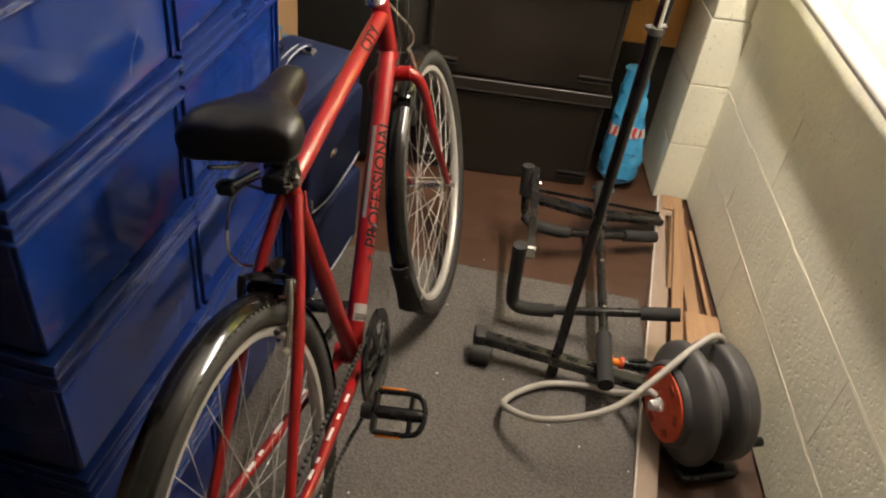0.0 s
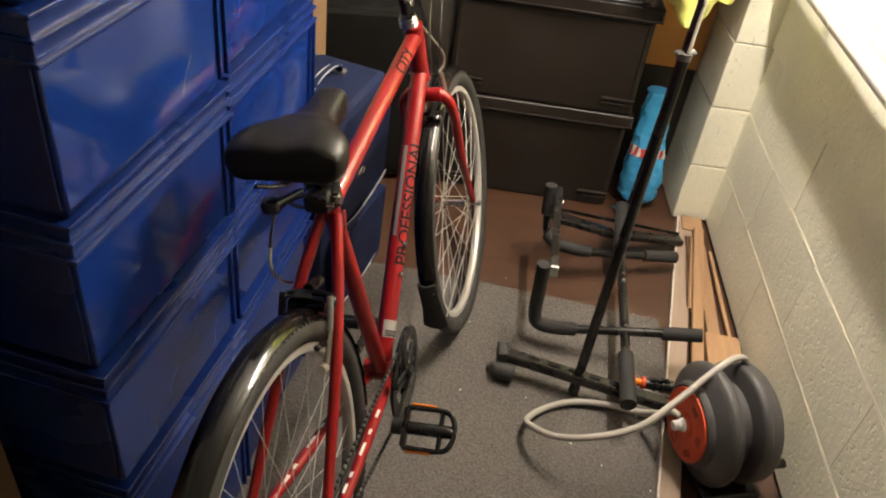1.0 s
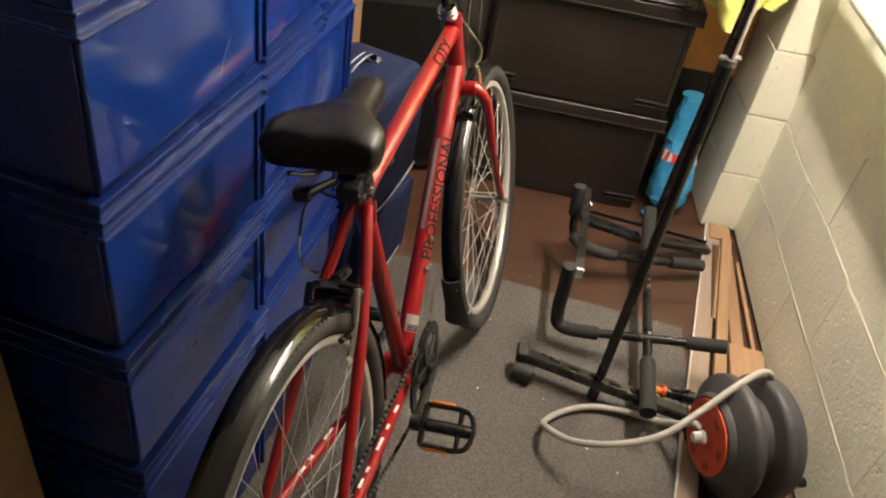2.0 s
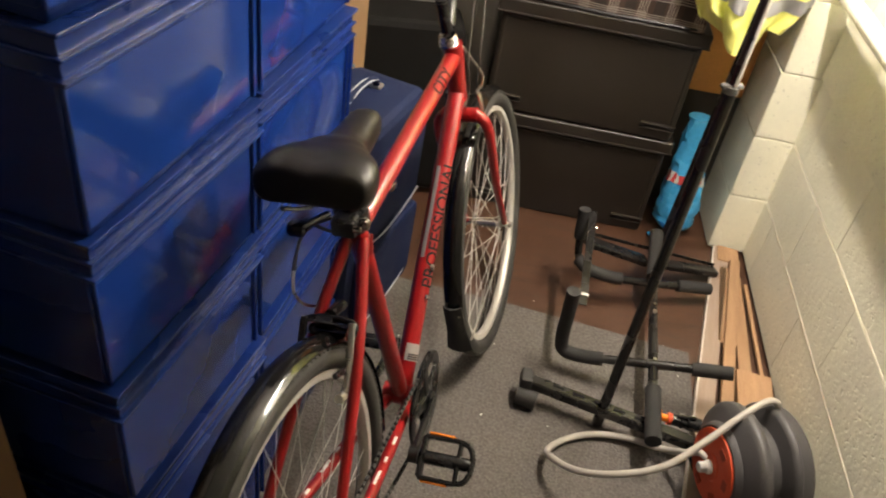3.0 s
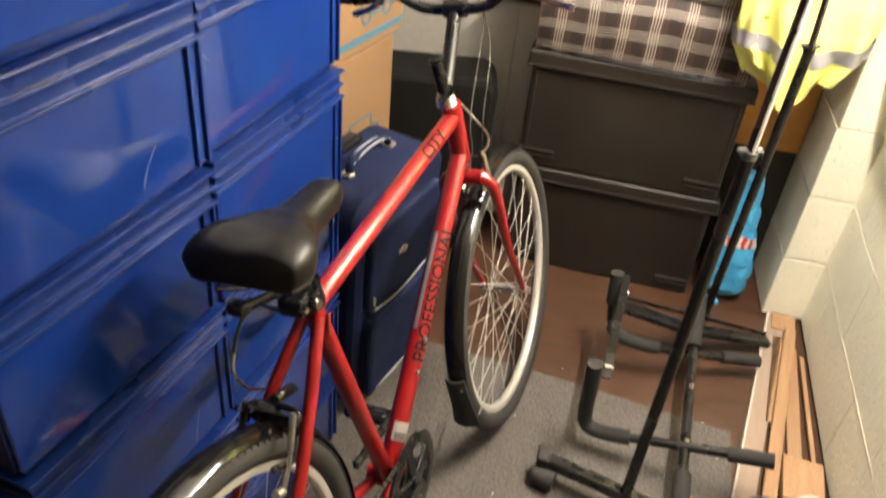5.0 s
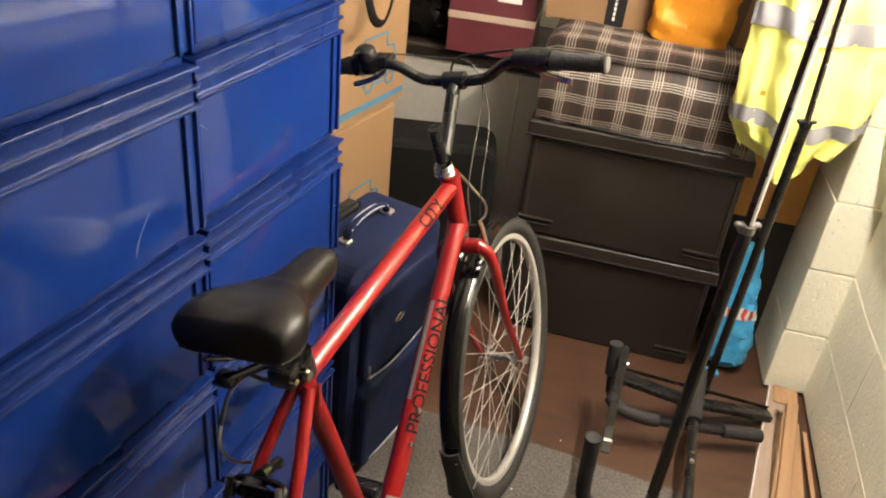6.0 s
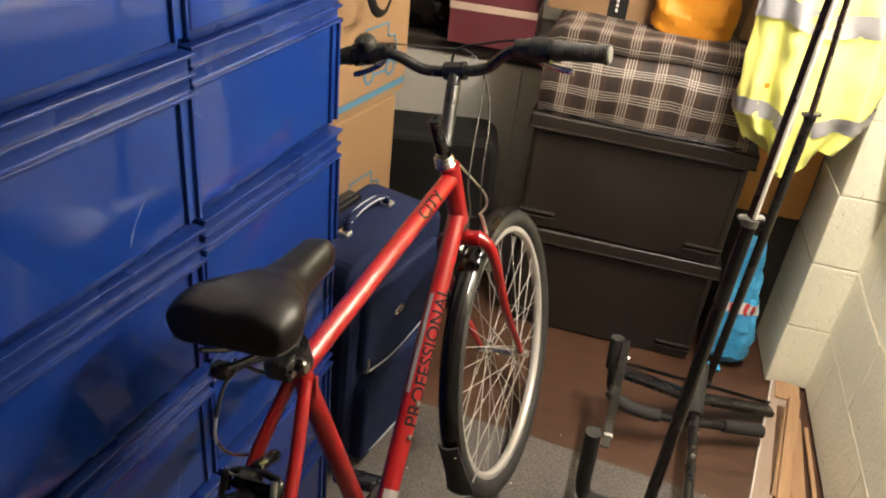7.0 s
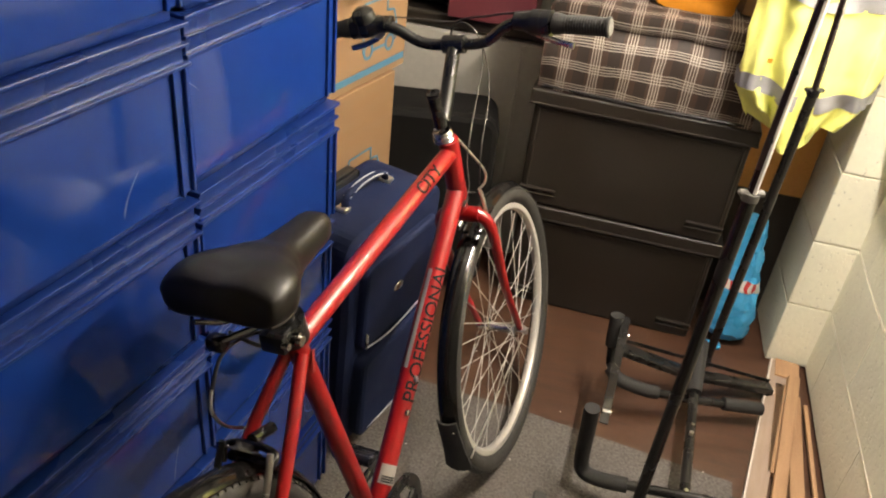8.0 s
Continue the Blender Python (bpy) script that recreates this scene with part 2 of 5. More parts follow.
TAPE = material("grey_reflective_tape", (0.31, 0.31, 0.32), 0.45, 0.2, vary=0.1, scale=9, fine=220, bump=0.1)
BLUEBAG = material("blue_plastic_film", (0.06, 0.36, 0.66), 0.28, vary=0.2, scale=12, fine=60, bump=0.3, depth=0.004)
REDINK = material("red_print", (0.55, 0.05, 0.05), 0.5, bump=0.0)
GRIPEND = material("grey_rubber_plug", (0.10, 0.095, 0.085), 0.7, vary=0.2, bump=0.1)
CHROME = material("tarnished_chrome", (0.42, 0.41, 0.39), 0.22, 1.0, vary=0.2, scale=14, fine=90, bump=0.05)
DECALGREY = material("grey_decal_foil", (0.22, 0.205, 0.20), 0.45, vary=0.1, bump=0.0)
PAPERWHITE = material("white_print", (0.72, 0.70, 0.66), 0.6, bump=0.0)
DARKINK = material("dark_print", (0.015, 0.014, 0.014), 0.8, bump=0.0, spec=0.1)
ORANGE = material("orange_plastic", (0.62, 0.075, 0.02), 0.55, vary=0.12, bump=0.08)
AMBER = material("amber_reflector", (0.80, 0.22, 0.02), 0.2, vary=0.1, bump=0.1)
REEL = material("charcoal_reel_plastic", (0.062, 0.058, 0.057), 0.52, vary=0.15, scale=8, fine=220, bump=0.25, depth=0.001)
HOSE = material("pale_grey_hose", (0.40, 0.37, 0.325), 0.5, vary=0.1, scale=12, fine=120, bump=0.1)
KRAFT = material("orange_paper_bag", (0.56, 0.22, 0.010), 0.6, vary=0.12, scale=7, fine=80, bump=0.25)
BURGUNDY = material("burgundy_card", (0.10, 0.020, 0.026), 0.5, vary=0.15, fine=120, bump=0.08)
RIBBON = material("taupe_ribbon", (0.40, 0.31, 0.24), 0.5, vary=0.1, fine=120, bump=0.08)
GREYBOX = material("grey_plastic_tub", (0.40, 0.385, 0.34), 0.35, vary=0.1, scale=4, fine=60, bump=0.06)
CABLE = material("black_cable_sheath", (0.012, 0.012, 0.012), 0.35, vary=0.2, bump=0.02)
SILVERCABLE = material("grey_cable_sheath", (0.07, 0.067, 0.062), 0.3, 0.4, vary=0.1, bump=0.02)
BROWNPOLE = material("dark_brown_metal", (0.045, 0.026, 0.024), 0.3, 0.5, vary=0.2, bump=0.03)
REDLENS = material("red_tag", (0.20, 0.012, 0.012), 0.3, bump=0.02)
DARKSTEEL = material("dull_steel", (0.032, 0.030, 0.027), 0.30, 0.4, vary=0.2, bump=0.05)
WORNWHITE = material("scuffed_white_paint", (0.66, 0.61, 0.54), 0.6, vary=0.3, scale=14, fine=90, bump=0.3, second=(0.40, 0.33, 0.26))

# ---- setting ----
# Right wall runs a little askew: x = 1.10 at y = 2.50, closing in towards the camera.
WALL_SKEW = math.degrees(math.atan(0.040))
wall_m = pose(1.10, 2.50, 0, 0, 0, -WALL_SKEW)      # local -y runs along the wall, local -x faces the room
wall_right = thing("wall_right", wall_m, "cream painted blockwork wall with rough joints", "wall", kind="structure")
part("wall_core", span(-0.002, 0.20, -4.0, 0.9, 0, 2.40), MORTAR, wall_right)
BLOCK_L, BLOCK_H = 0.45, 0.225
floor = structure("floor", span(-1.3, 1.4, -1.5, 3.5, -0.12, -0.012), BROWN, "dark concrete floor under the coverings", "floor")
# Grey carpet, ending in a straight edge at the brown boards.
cv = [(-1.2, 2.10), (0.266, 1.996), (0.832, 1.925), (0.812, 1.60), (0.745, 1.22), (0.60, 0.2), (0.45, -1.4), (-1.2, -1.4)]
cg = ([Vector((x, y, z)) for z in (-0.010, 0.0) for x, y in cv],
      [tuple(range(8)), tuple(range(15, 7, -1))] + [(i, (i + 1) % 8, 8 + (i + 1) % 8, 8 + i) for i in range(8)])
structure("carpet", cg, CARPET, "grey looped carpet with lint and a straight cut edge", "carpet")
structure("brown_mat", span(-1.2, 1.0, 1.85, 3.3, -0.011, -0.004), BROWN, "dark brown board covering the far floor", "floor")
structure("wall_back", span(-1.3, 1.4, 3.30, 3.45, -0.1, 2.4), GREYWALL, "grey painted wall behind the stored goods", "wall")
# Added, unseen walls and ceiling; the near plaster is kept dark against bounced light.
structure("wall_left", span(-1.35, -1.2, -1.5, 3.45, -0.1, 2.4), GREYWALL, "plain unseen wall closing the room", "wall")
structure("wall_near", span(-1.35, 1.4, -1.5, -1.35, -0.1, 2.4), PLASTER, "plain unseen wall closing the room", "wall")
structure("ceiling", span(-1.35, 1.4, -1.5, 3.45, 2.42, 2.55), CEILING, "plain white ceiling, unseen", "ceiling")

pillar = thing("pillar", pose(0, 0, 0), "cream painted blockwork pillar", "pillar", kind="structure")
part("pillar_core", span(0.970, 1.11, 2.504, 3.30, 0, 2.40), MORTAR, pillar)

# White pipe along the wall.
pipe = thing("pipe", wall_m, "white gloss painted pipe along the wall", "pipe", kind="structure")
part("pipe_run", sweep([(-0.070, -3.6, 0.943), (-0.070, -1.5, 0.943), (-0.070, -0.004, 0.943)], 0.024, 20), WHITE, pipe)
for yy in (-0.35, -1.25):
    part("clip", bar((0.005, yy, 0.943), (-0.070, yy, 0.943), 0.03, 0.03), WHITE, pipe)

# Bare fluorescent tube, unseen and placed by the shadows; its bracket is added.
GLOW = bpy.data.materials.new("glowing_tube")
GLOW.use_nodes = True
glow = GLOW.node_tree.nodes["Principled BSDF"]
glow.inputs["Base Color"].default_value = (0.9, 0.88, 0.84, 1)
glow.inputs["Emission Color"].default_value = (*WARM, 1)
glow.inputs["Emission Strength"].default_value = LAMP_STRENGTH
tube_light = thing("tube_light", pose(*LAMP_AT), "bare warm white fluorescent tube, unseen, on an added bracket", "lamp")
part("glass_tube", sweep([(0, -LAMP_LEN / 2, 0), (0, LAMP_LEN / 2, 0)], 0.013, 16), GLOW, tube_light, "glowing warm white tube")
for yy in (-LAMP_LEN / 2 - 0.012, LAMP_LEN / 2 + 0.012):
    part("end_cap", sweep([(0, yy - 0.012, 0), (0, yy + 0.012, 0)], 0.015, 16), WHITE, tube_light)
    part("bracket", bar((0.012, yy, 0), (0.275, yy, 0), 0.02, 0.012), WHITE, tube_light)

# Skirting strip with a white edge, and loose timber lying beside it.
d = Vector((0.815 - 0.983, 1.693 - 2.486, 0)).normalized()
ang = math.degrees(math.atan2(-d.x, -d.y))
sm = pose(0.983, 2.492, 0, 0, 0, -ang)
strip = thing("floor_strip", sm, "worn timber strip with a white painted edge", "timber")
part("board", span(0.006, 0.056, -1.75, 0, -0.004, 0.016, 0.002), OLDWOOD, strip)
part("white_edge", span(0.000, 0.006, -1.75, 0, -0.004, 0.018, 0.001), WORNWHITE, strip)


def plank(label, a, b, w, h, roll=0):
    a, b = Vector(a), Vector(b)
    dd = b - a
    ob = thing("timber_batten", Matrix.Translation(a) @ dd.to_track_quat("Y", "Z").to_matrix().to_4x4() @ pose(0, 0, 0, 0, roll, 0), label, "timber", "loose battens")
    part("batten", span(-w / 2, w / 2, 0, dd.length, 0, h, 0.002), TIMBER, ob)
    return ob


plank("pale pine batten lying diagonally by the wall", (0.893, 1.66, 0.014), (1.040, 2.40, 0.014), 0.034, 0.020)
plank("short pine batten beside the floor strip", (0.938, 1.98, 0.0), (1.003, 2.37, 0.0), 0.034, 0.016)
plank("brown pine batten lying beneath the pale one", (0.975, 1.72, 0.0), (1.035, 2.33, 0.0), 0.038, 0.014)
plank("thin pine batten against the wall", (1.030, 1.72, 0.0), (1.066, 2.30, 0.0), 0.012, 0.012)
plank("short thick pine offcut lying by the wall", (0.980, 1.700, 0.012), (0.999, 1.846, 0.012), 0.100, 0.030)
plank("dark pine offcut by the pillar", (1.020, 2.40, 0.0), (1.032, 2.485, 0.0), 0.072, 0.022)

# ---- blue crates ----
CW, CL, CH = 0.398, 0.58, 0.250


def crate_meshes():
    hw = CW / 2
    body = span(-CL, -0.005, -hw + 0.004, hw - 0.004, 0.017, CH - 0.049, 0.003, 2)
    lips = [span(-CL - o, o, -hw - o, hw + o, z0, z1, 0.0012, 2) for z0, z1, o in ((CH - 0.0065, CH - 0.001, 0.0012), (CH - 0.032, CH - 0.027, 0.0), (CH - 0.057, CH - 0.0515, 0.0012))]
    rim = geo_join(*lips)
    core = span(-CL + 0.004, -0.0065, -hw + 0.005, hw - 0.005, CH - 0.060, CH - 0.004, 0.001, 1)
    base = span(-CL + 0.01, -0.014, -hw + 0.012, hw - 0.012, 0.0, 0.020, 0.002, 1)
    rib = span(-0.014, 0.000, -0.003, 0.003, 0.018, CH - 0.052, 0.0008, 1)
    # Thin plate added to keep the end face dark and free of reflections.
    end = span(-CL + 0.006, -0.012, -hw - 0.0005, -hw + 0.006, 0.019, CH - 0.052, 0.001, 1)
    side = span(-0.004, 0.004, -hw + 0.001, -hw + 0.014, 0.02, CH - 0.05, 0.002)
    return [mesh_of(n, g, mt) for n, g, mt in (("body", body, CRATE), ("rim", rim, CRATESHADE), ("base", base, CRATESHADE), ("rim_core", core, CRATESHADE), ("rib", rib, CRATE), ("side_rib", side, CRATESHADE), ("end_panel", end, CRATESHADE))]


CRATE_ME = crate_meshes()


def crate(m, note):
    ob = thing("storage_crate", m, note, "crate", "stacked blue crates")
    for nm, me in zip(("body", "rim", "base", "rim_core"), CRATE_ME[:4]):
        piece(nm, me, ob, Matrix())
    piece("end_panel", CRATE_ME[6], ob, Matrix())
    for y in (CW / 2 - 0.030, CW / 2 - 0.008):
        piece("rib", CRATE_ME[4], ob, Matrix.Translation((0, y, 0)))
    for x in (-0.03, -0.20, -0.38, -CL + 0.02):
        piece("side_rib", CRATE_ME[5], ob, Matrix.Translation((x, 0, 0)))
    return ob


random.seed(4)
for k in range(6):
    for (ax, ay), (bx, by) in (((-0.302, 0.815), (-0.222, 1.172)), ((-0.243, 1.216), (-0.172, 1.588))):
        yaw = -math.degrees(math.atan2(bx - ax, by - ay)) + 2.2 + random.uniform(-0.5, 0.5)
        crate(pose((ax + bx) / 2 + random.uniform(-0.003, 0.003), (ay + by) / 2, 0.001 + k * CH, 0, 0, yaw),
              "glossy blue plastic stacking crate with ribbed rim, in a tall stack")

# ---- black storage trunks ----


def trunk(m, note):
    ob = thing("storage_box", m, note, "storage box", "stacked black trunks")
    part("body", span(0.006, 0.624, 0.014, 0.42, 0, 0.330, 0.010, 3), TRUNK, ob)
    part("lid", geo_join(span(-0.008, 0.638, -0.004, 0.43, 0.330, 0.376, 0.007, 3), span(-0.010, 0.640, -0.006, 0.432, 0.330, 0.337, 0.003, 2), span(0.02, 0.61, 0.02, 0.41, 0.372, 0.380, 0.004)), TRUNK, ob)
    for x0, x1, y0, y1, z0, z1 in ((0.018, 0.026, 0.011, 0.02, 0.05, 0.318), (0.604, 0.612, 0.011, 0.02, 0.05, 0.318), (0.026, 0.604, 0.011, 0.02, 0.310, 0.318)):
        part("panel_edge", span(x0, x1, y0, y1, z0, z1, 0.003, 2), TRUNK, ob)
    for x in (0.060, 0.568):
        part("handle", geo_join(span(x - 0.055, x + 0.055, 0.002, 0.02, 0.054, 0.059, 0.0015), span(x - 0.055, x + 0.055, 0.004, 0.02, 0.038, 0.042, 0.0015)), TRUNK, ob)
    return ob


trunk(pose(0.095, 2.515, -0.004, 0, 0, -1), "black plastic storage trunk at the bottom of a stack")
trunk(pose(0.090, 2.505, 0.376, 0, 0, -2), "black plastic storage trunk stacked under a plaid bag")

# ---- bicycle ----
# Bike axes: x forward, y to its left, z up in the frame's leaning plane.
BIKE = Matrix(((0.14394606, -0.97586817, -0.16419758), (0.98958554, 0.14195072, 0.02388434), (0.0, -0.16592561, 0.98613827))).to_4x4()
BIKE.translation = Vector((-0.065, 1.133, 0.855)) - 0.867 * Vector((-0.16419758, 0.02388434, 0.98613827))
bike = thing("bicycle", BIKE, "red city bicycle with black saddle and mudguards, leaning upright", "bicycle")
BB, SC, REAR = Vector((0.132, 0, 0.352)), Vector((0.0, 0, 0.848)), Vector((-0.365, 0, 0.472))
HT, HB = Vector((0.584, 0, 0.928)), Vector((0.620, 0, 0.788))
AXIS = (HB - HT).normalized()
WHEEL_R, FRONT_R = 0.352, 0.357
STEER = 1.0


def tube(a, b, r, r2=None, seg=20):
    return sweep([a, b], [r, r if r2 is None else r2], seg)


frame_g = geo_join(
    tube(SC + Vector((0, 0, 0.002)), HT + AXIS * 0.030, 0.0165, 0.0175),
    tube(BB, HB - AXIS * 0.022, 0.0195, 0.0195),
    tube(BB, SC + (SC - BB).normalized() * 0.030, 0.0165),
    tube(HT, HB, 0.0205),
    sweep([BB - Vector((0, 0.034, 0)), BB + Vector((0, 0.034, 0))], 0.022, 20))
part("frame", frame_g, RED, bike)
for s in (1, -1):
    part("seat_stay", sweep([SC + Vector((-0.006, s * 0.012, -0.012)), SC.lerp(REAR, 0.22) + Vector((0, s * 0.030, 0)), SC.lerp(REAR, 0.45) + Vector((0, s * 0.044, 0)), REAR + Vector((0, s * 0.064, 0.01))],
                            [0.010, 0.010, 0.0095, 0.008], 12), RED, bike)
    part("chain_stay", sweep([BB + Vector((-0.02, s * 0.022, 0)), BB.lerp(REAR, 0.35) + Vector((0, s * 0.040, 0)), REAR + Vector((0.01, s * 0.064, 0))], [0.012, 0.011, 0.0085], 12), RED, bike)
    part("dropout", bar(REAR + Vector((-0.02, s * 0.066, 0)), REAR + Vector((0.03, s * 0.066, 0)), 0.035, 0.006), STEEL, bike)
    for q, l in ((0.30, 0.030), (0.42, 0.020), (0.50, 0.045), (0.66, 0.018), (0.72, 0.030)):
        c0, c1 = BB.lerp(REAR, q) + Vector((0, s * (0.036 + 0.022 * q), 0.010)), BB.lerp(REAR, q + l * 1.6) + Vector((0, s * (0.036 + 0.022 * (q + l * 1.6)), 0.010))
        part("stay_decal", bar(c0, c1, 0.006, 0.0024, 0.0006), PAPERWHITE, bike, "worn white decal strip")
dt = (HB - AXIS * 0.022 - BB).normalized()
FOIL = material("pale_foil", (0.30, 0.28, 0.25), 0.40, vary=0.1, bump=0.0)


def tube_patch(c0, c1, r, a0, a1, n=10):
    """A thin sheet on the down tube's skin, from the angle a0 to a1 about it."""
    up = Vector((-dt.z, 0, dt.x))
    vs, fs = [], []
    for lay in (0.0, 0.0005):
        for c in (c0, c1):
            for k in range(n + 1):
                a = math.radians(a0 + (a1 - a0) * k / n)
                vs.append(BB + dt * c + (Vector((0, -1, 0)) * math.cos(a) + up * math.sin(a)) * (r + lay))
    m = n + 1
    for k in range(n):
        fs += [(k, k + 1, m + k + 1, m + k), (2 * m + k, 3 * m + k, 3 * m + k + 1, 2 * m + k + 1), (k, 2 * m + k, 2 * m + k + 1, k + 1), (m + k, m + k + 1, 3 * m + k + 1, 3 * m + k)]
    fs += [(0, m, 3 * m, 2 * m), (n, 2 * m + n, 3 * m + n, m + n)]
    return vs, fs


label = part("decal_label", tube_patch(0.068, 0.104, 0.0197, -10, 95), FOIL, bike, "silver foil sticker")
for q in (0.071, 0.0755, 0.080):
    part("printed_line", tube_patch(q, q + 0.0024, 0.0201, 0, 80), DARKINK, label)


def lettering(name, text, size, mat, parent, m):
    cu = bpy.data.curves.new(name, "FONT")
    cu.body, cu.size, cu.extrude, cu.offset = text, size, 0.0004, 0.0004
    cu.align_x, cu.align_y = "CENTER", "CENTER"
    tmp = bpy.data.objects.new(name, cu)
    scene.collection.objects.link(tmp)
    me = bpy.data.meshes.new_from_object(tmp.evaluated_get(bpy.context.evaluated_depsgraph_get()))
    bpy.data.objects.remove(tmp)
    me.name = name
    me.materials.clear()
    me.materials.append(mat)
    ob = new(name, me)
    ob.parent = parent
    ob.matrix_local = m
    return ob


def frame_of(origin, xdir, ydir):
    x = Vector(xdir).normalized()
    z = x.cross(Vector(ydir)).normalized()
    y = z.cross(x)
    m = Matrix((x, y, z)).transposed().to_4x4()
    m.translation = origin
    return m


def wrap_text(ob, r):
    """Bends flat lettering round a tube that runs along its x axis."""
    bm = bmesh.new()
    bm.from_mesh(ob.data)
    for k in range(-8, 9):
        bmesh.ops.bisect_plane(bm, geom=bm.verts[:] + bm.edges[:] + bm.faces[:], plane_co=(0, k * 0.0022 + 0.0003, 0), plane_no=(0, 1, 0))
    bm.to_mesh(ob.data)
    bm.free()
    for v in ob.data.vertices:
        a = v.co.y / r
        rr = r + v.co.z
        v.co.y, v.co.z = rr * math.sin(a), rr * math.cos(a) - r


side = Vector((0, -1, 0))


def round_tube(origin, axis, up, angle, r):
    """A frame on a tube's skin: x along the tube, z outward, turned from its right side towards its upper side."""
    a = math.radians(angle)
    out = side * math.cos(a) + up * math.sin(a)
    y = up * math.cos(a) - side * math.sin(a)
    return frame_of(origin + out * r, axis, y)


dn = Vector((-dt.z, 0, dt.x))
pt = lettering("lettering", "PROFESSIONAL", 0.040, DARKINK, bike, round_tube(BB + dt * 0.362, dt, dn, 30, 0.0200))
text_w = max(v.co.x for v in pt.data.vertices) - min(v.co.x for v in pt.data.vertices)
for v in pt.data.vertices:
    v.co.x *= 0.278 / text_w
wrap_text(pt, 0.0199)
pl = geo_join(*[geo_move(box(0.200, 0.0045, 0.0006), round_tube(BB + dt * 0.385, dt, dn, a, 0.0198)) for a in (96, 108)])
part("decal_panel", pl, DECALGREY, bike, "pale grey strip beside the lettering")
tt = (HT + AXIS * 0.030 - SC).normalized()
tn = Vector((-tt.z, 0, tt.x))
ct = lettering("lettering", "CITY", 0.034, DARKINK, bike, round_tube(SC + tt * 0.462, tt, tn, 42, 0.0180))
for v in ct.data.vertices:
    v.co.x *= 1.25
wrap_text(ct, 0.0176)
for q, rr in ((0.203, 0.0195), (0.268, 0.0195)):
    part("bottle_boss", geo_move(lathe([(0.006, 0), (0.006, 0.004), (0.003, 0.006), (0, 0.006)], 10), frame_of(BB + dt * q + Vector((-dt.z, 0, dt.x)) * 0.010 + side * 0.017, dt, (0, 0, 1))), STEEL, bike)

# steering unit: an empty part that turns about the head axis
axis_mid = HB
steer = new("fork_assembly")
steer.parent = bike
fz = -AXIS
fx = Vector((fz.z, 0, -fz.x))
sm4 = Matrix((fx, Vector((0, 1, 0)), fz)).transposed().to_4x4()
sm4.translation = HB
steer.matrix_local = sm4 @ pose(0, 0, 0, 0, 0, STEER) @ pose(0, 0, 0, -3.4, 0, 0)
HUB = Vector((0.050, -0.006, -0.463))
CROWN = -0.045
part("crown", geo_join(sweep([(0, -0.040, CROWN), (0, 0.040, CROWN)], 0.017, 16), sweep([(0, 0, CROWN), (0, 0, -0.002)], 0.016, 16)), RED, steer)
for s in (1, -1):
    pts = [(0, s * 0.030, CROWN + 0.004), (0.001, s * 0.052, CROWN - 0.018), (0.002, s * 0.060, CROWN - 0.07), (0.006, s * 0.058, CROWN - 0.19), (0.020, s * 0.055, CROWN - 0.27), (HUB.x, s * 0.053, HUB.z + 0.008)]
    part("fork_leg", sweep(smooth_path(pts, 6), [0.0145 - 0.0065 * i / 30 for i in range(31)], 14), RED, steer)
HL = (HT - HB).length
part("lower_headset", geo_move(lathe([(0, 0), (0.0205, 0), (0.0215, -0.008), (0.019, -0.014), (0, -0.014)], 24), at(0, 0, 0)), CHROME, steer)
part("headset", geo_join(geo_move(lathe([(0.0, 0), (0.0205, 0), (0.0215, 0.004), (0.019, 0.007), (0.0205, 0.009), (0.0205, 0.013), (0.018, 0.016), (0.020, 0.019), (0.017, 0.024), (0, 0.024)], 24), at(0, 0, HL - 0.002))), CHROME, steer)
# quill stem: straight post, long gooseneck forward and up
QT = HL + 0.03
part("quill", sweep([(0, 0, QT), (0, 0, QT + 0.070)], 0.0125, 16), BLACK, steer)
part("quill_cap", geo_move(lathe([(0.010, 0), (0.0135, 0.003), (0.0135, 0.010), (0.006, 0.0115), (0.005, 0.008), (0, 0.008)], 20), at(0, 0, QT + 0.066)), BLACK, steer)
CL_P = Vector((0.138, 0, QT + 0.098))
part("stem", sweep(smooth_path([(0.012, 0, QT + 0.004), (0.050, 0, QT + 0.030), (0.098, 0, QT + 0.068), tuple(CL_P)], 5), 0.0140, 16), BLACK, steer)
part("clamp", geo_join(sweep([CL_P + Vector((0, -0.022, 0)), CL_P + Vector((0, 0.022, 0))], 0.018, 18), bar(CL_P + Vector((0.0, 0, -0.02)), CL_P + Vector((0.018, 0, 0.006)), 0.03, 0.016)), BLACK, steer)


def hb(s):
    c, z = CL_P.x, CL_P.z
    return [(c, s * 0.0, z), (c, s * 0.042, z), (c - 0.004, s * 0.074, z + 0.010), (c - 0.006, s * 0.110, z + 0.036),
            (c - 0.008, s * 0.143, z + 0.046), (c - 0.014, s * 0.217, z + 0.046), (c - 0.024, s * 0.306, z + 0.043)]


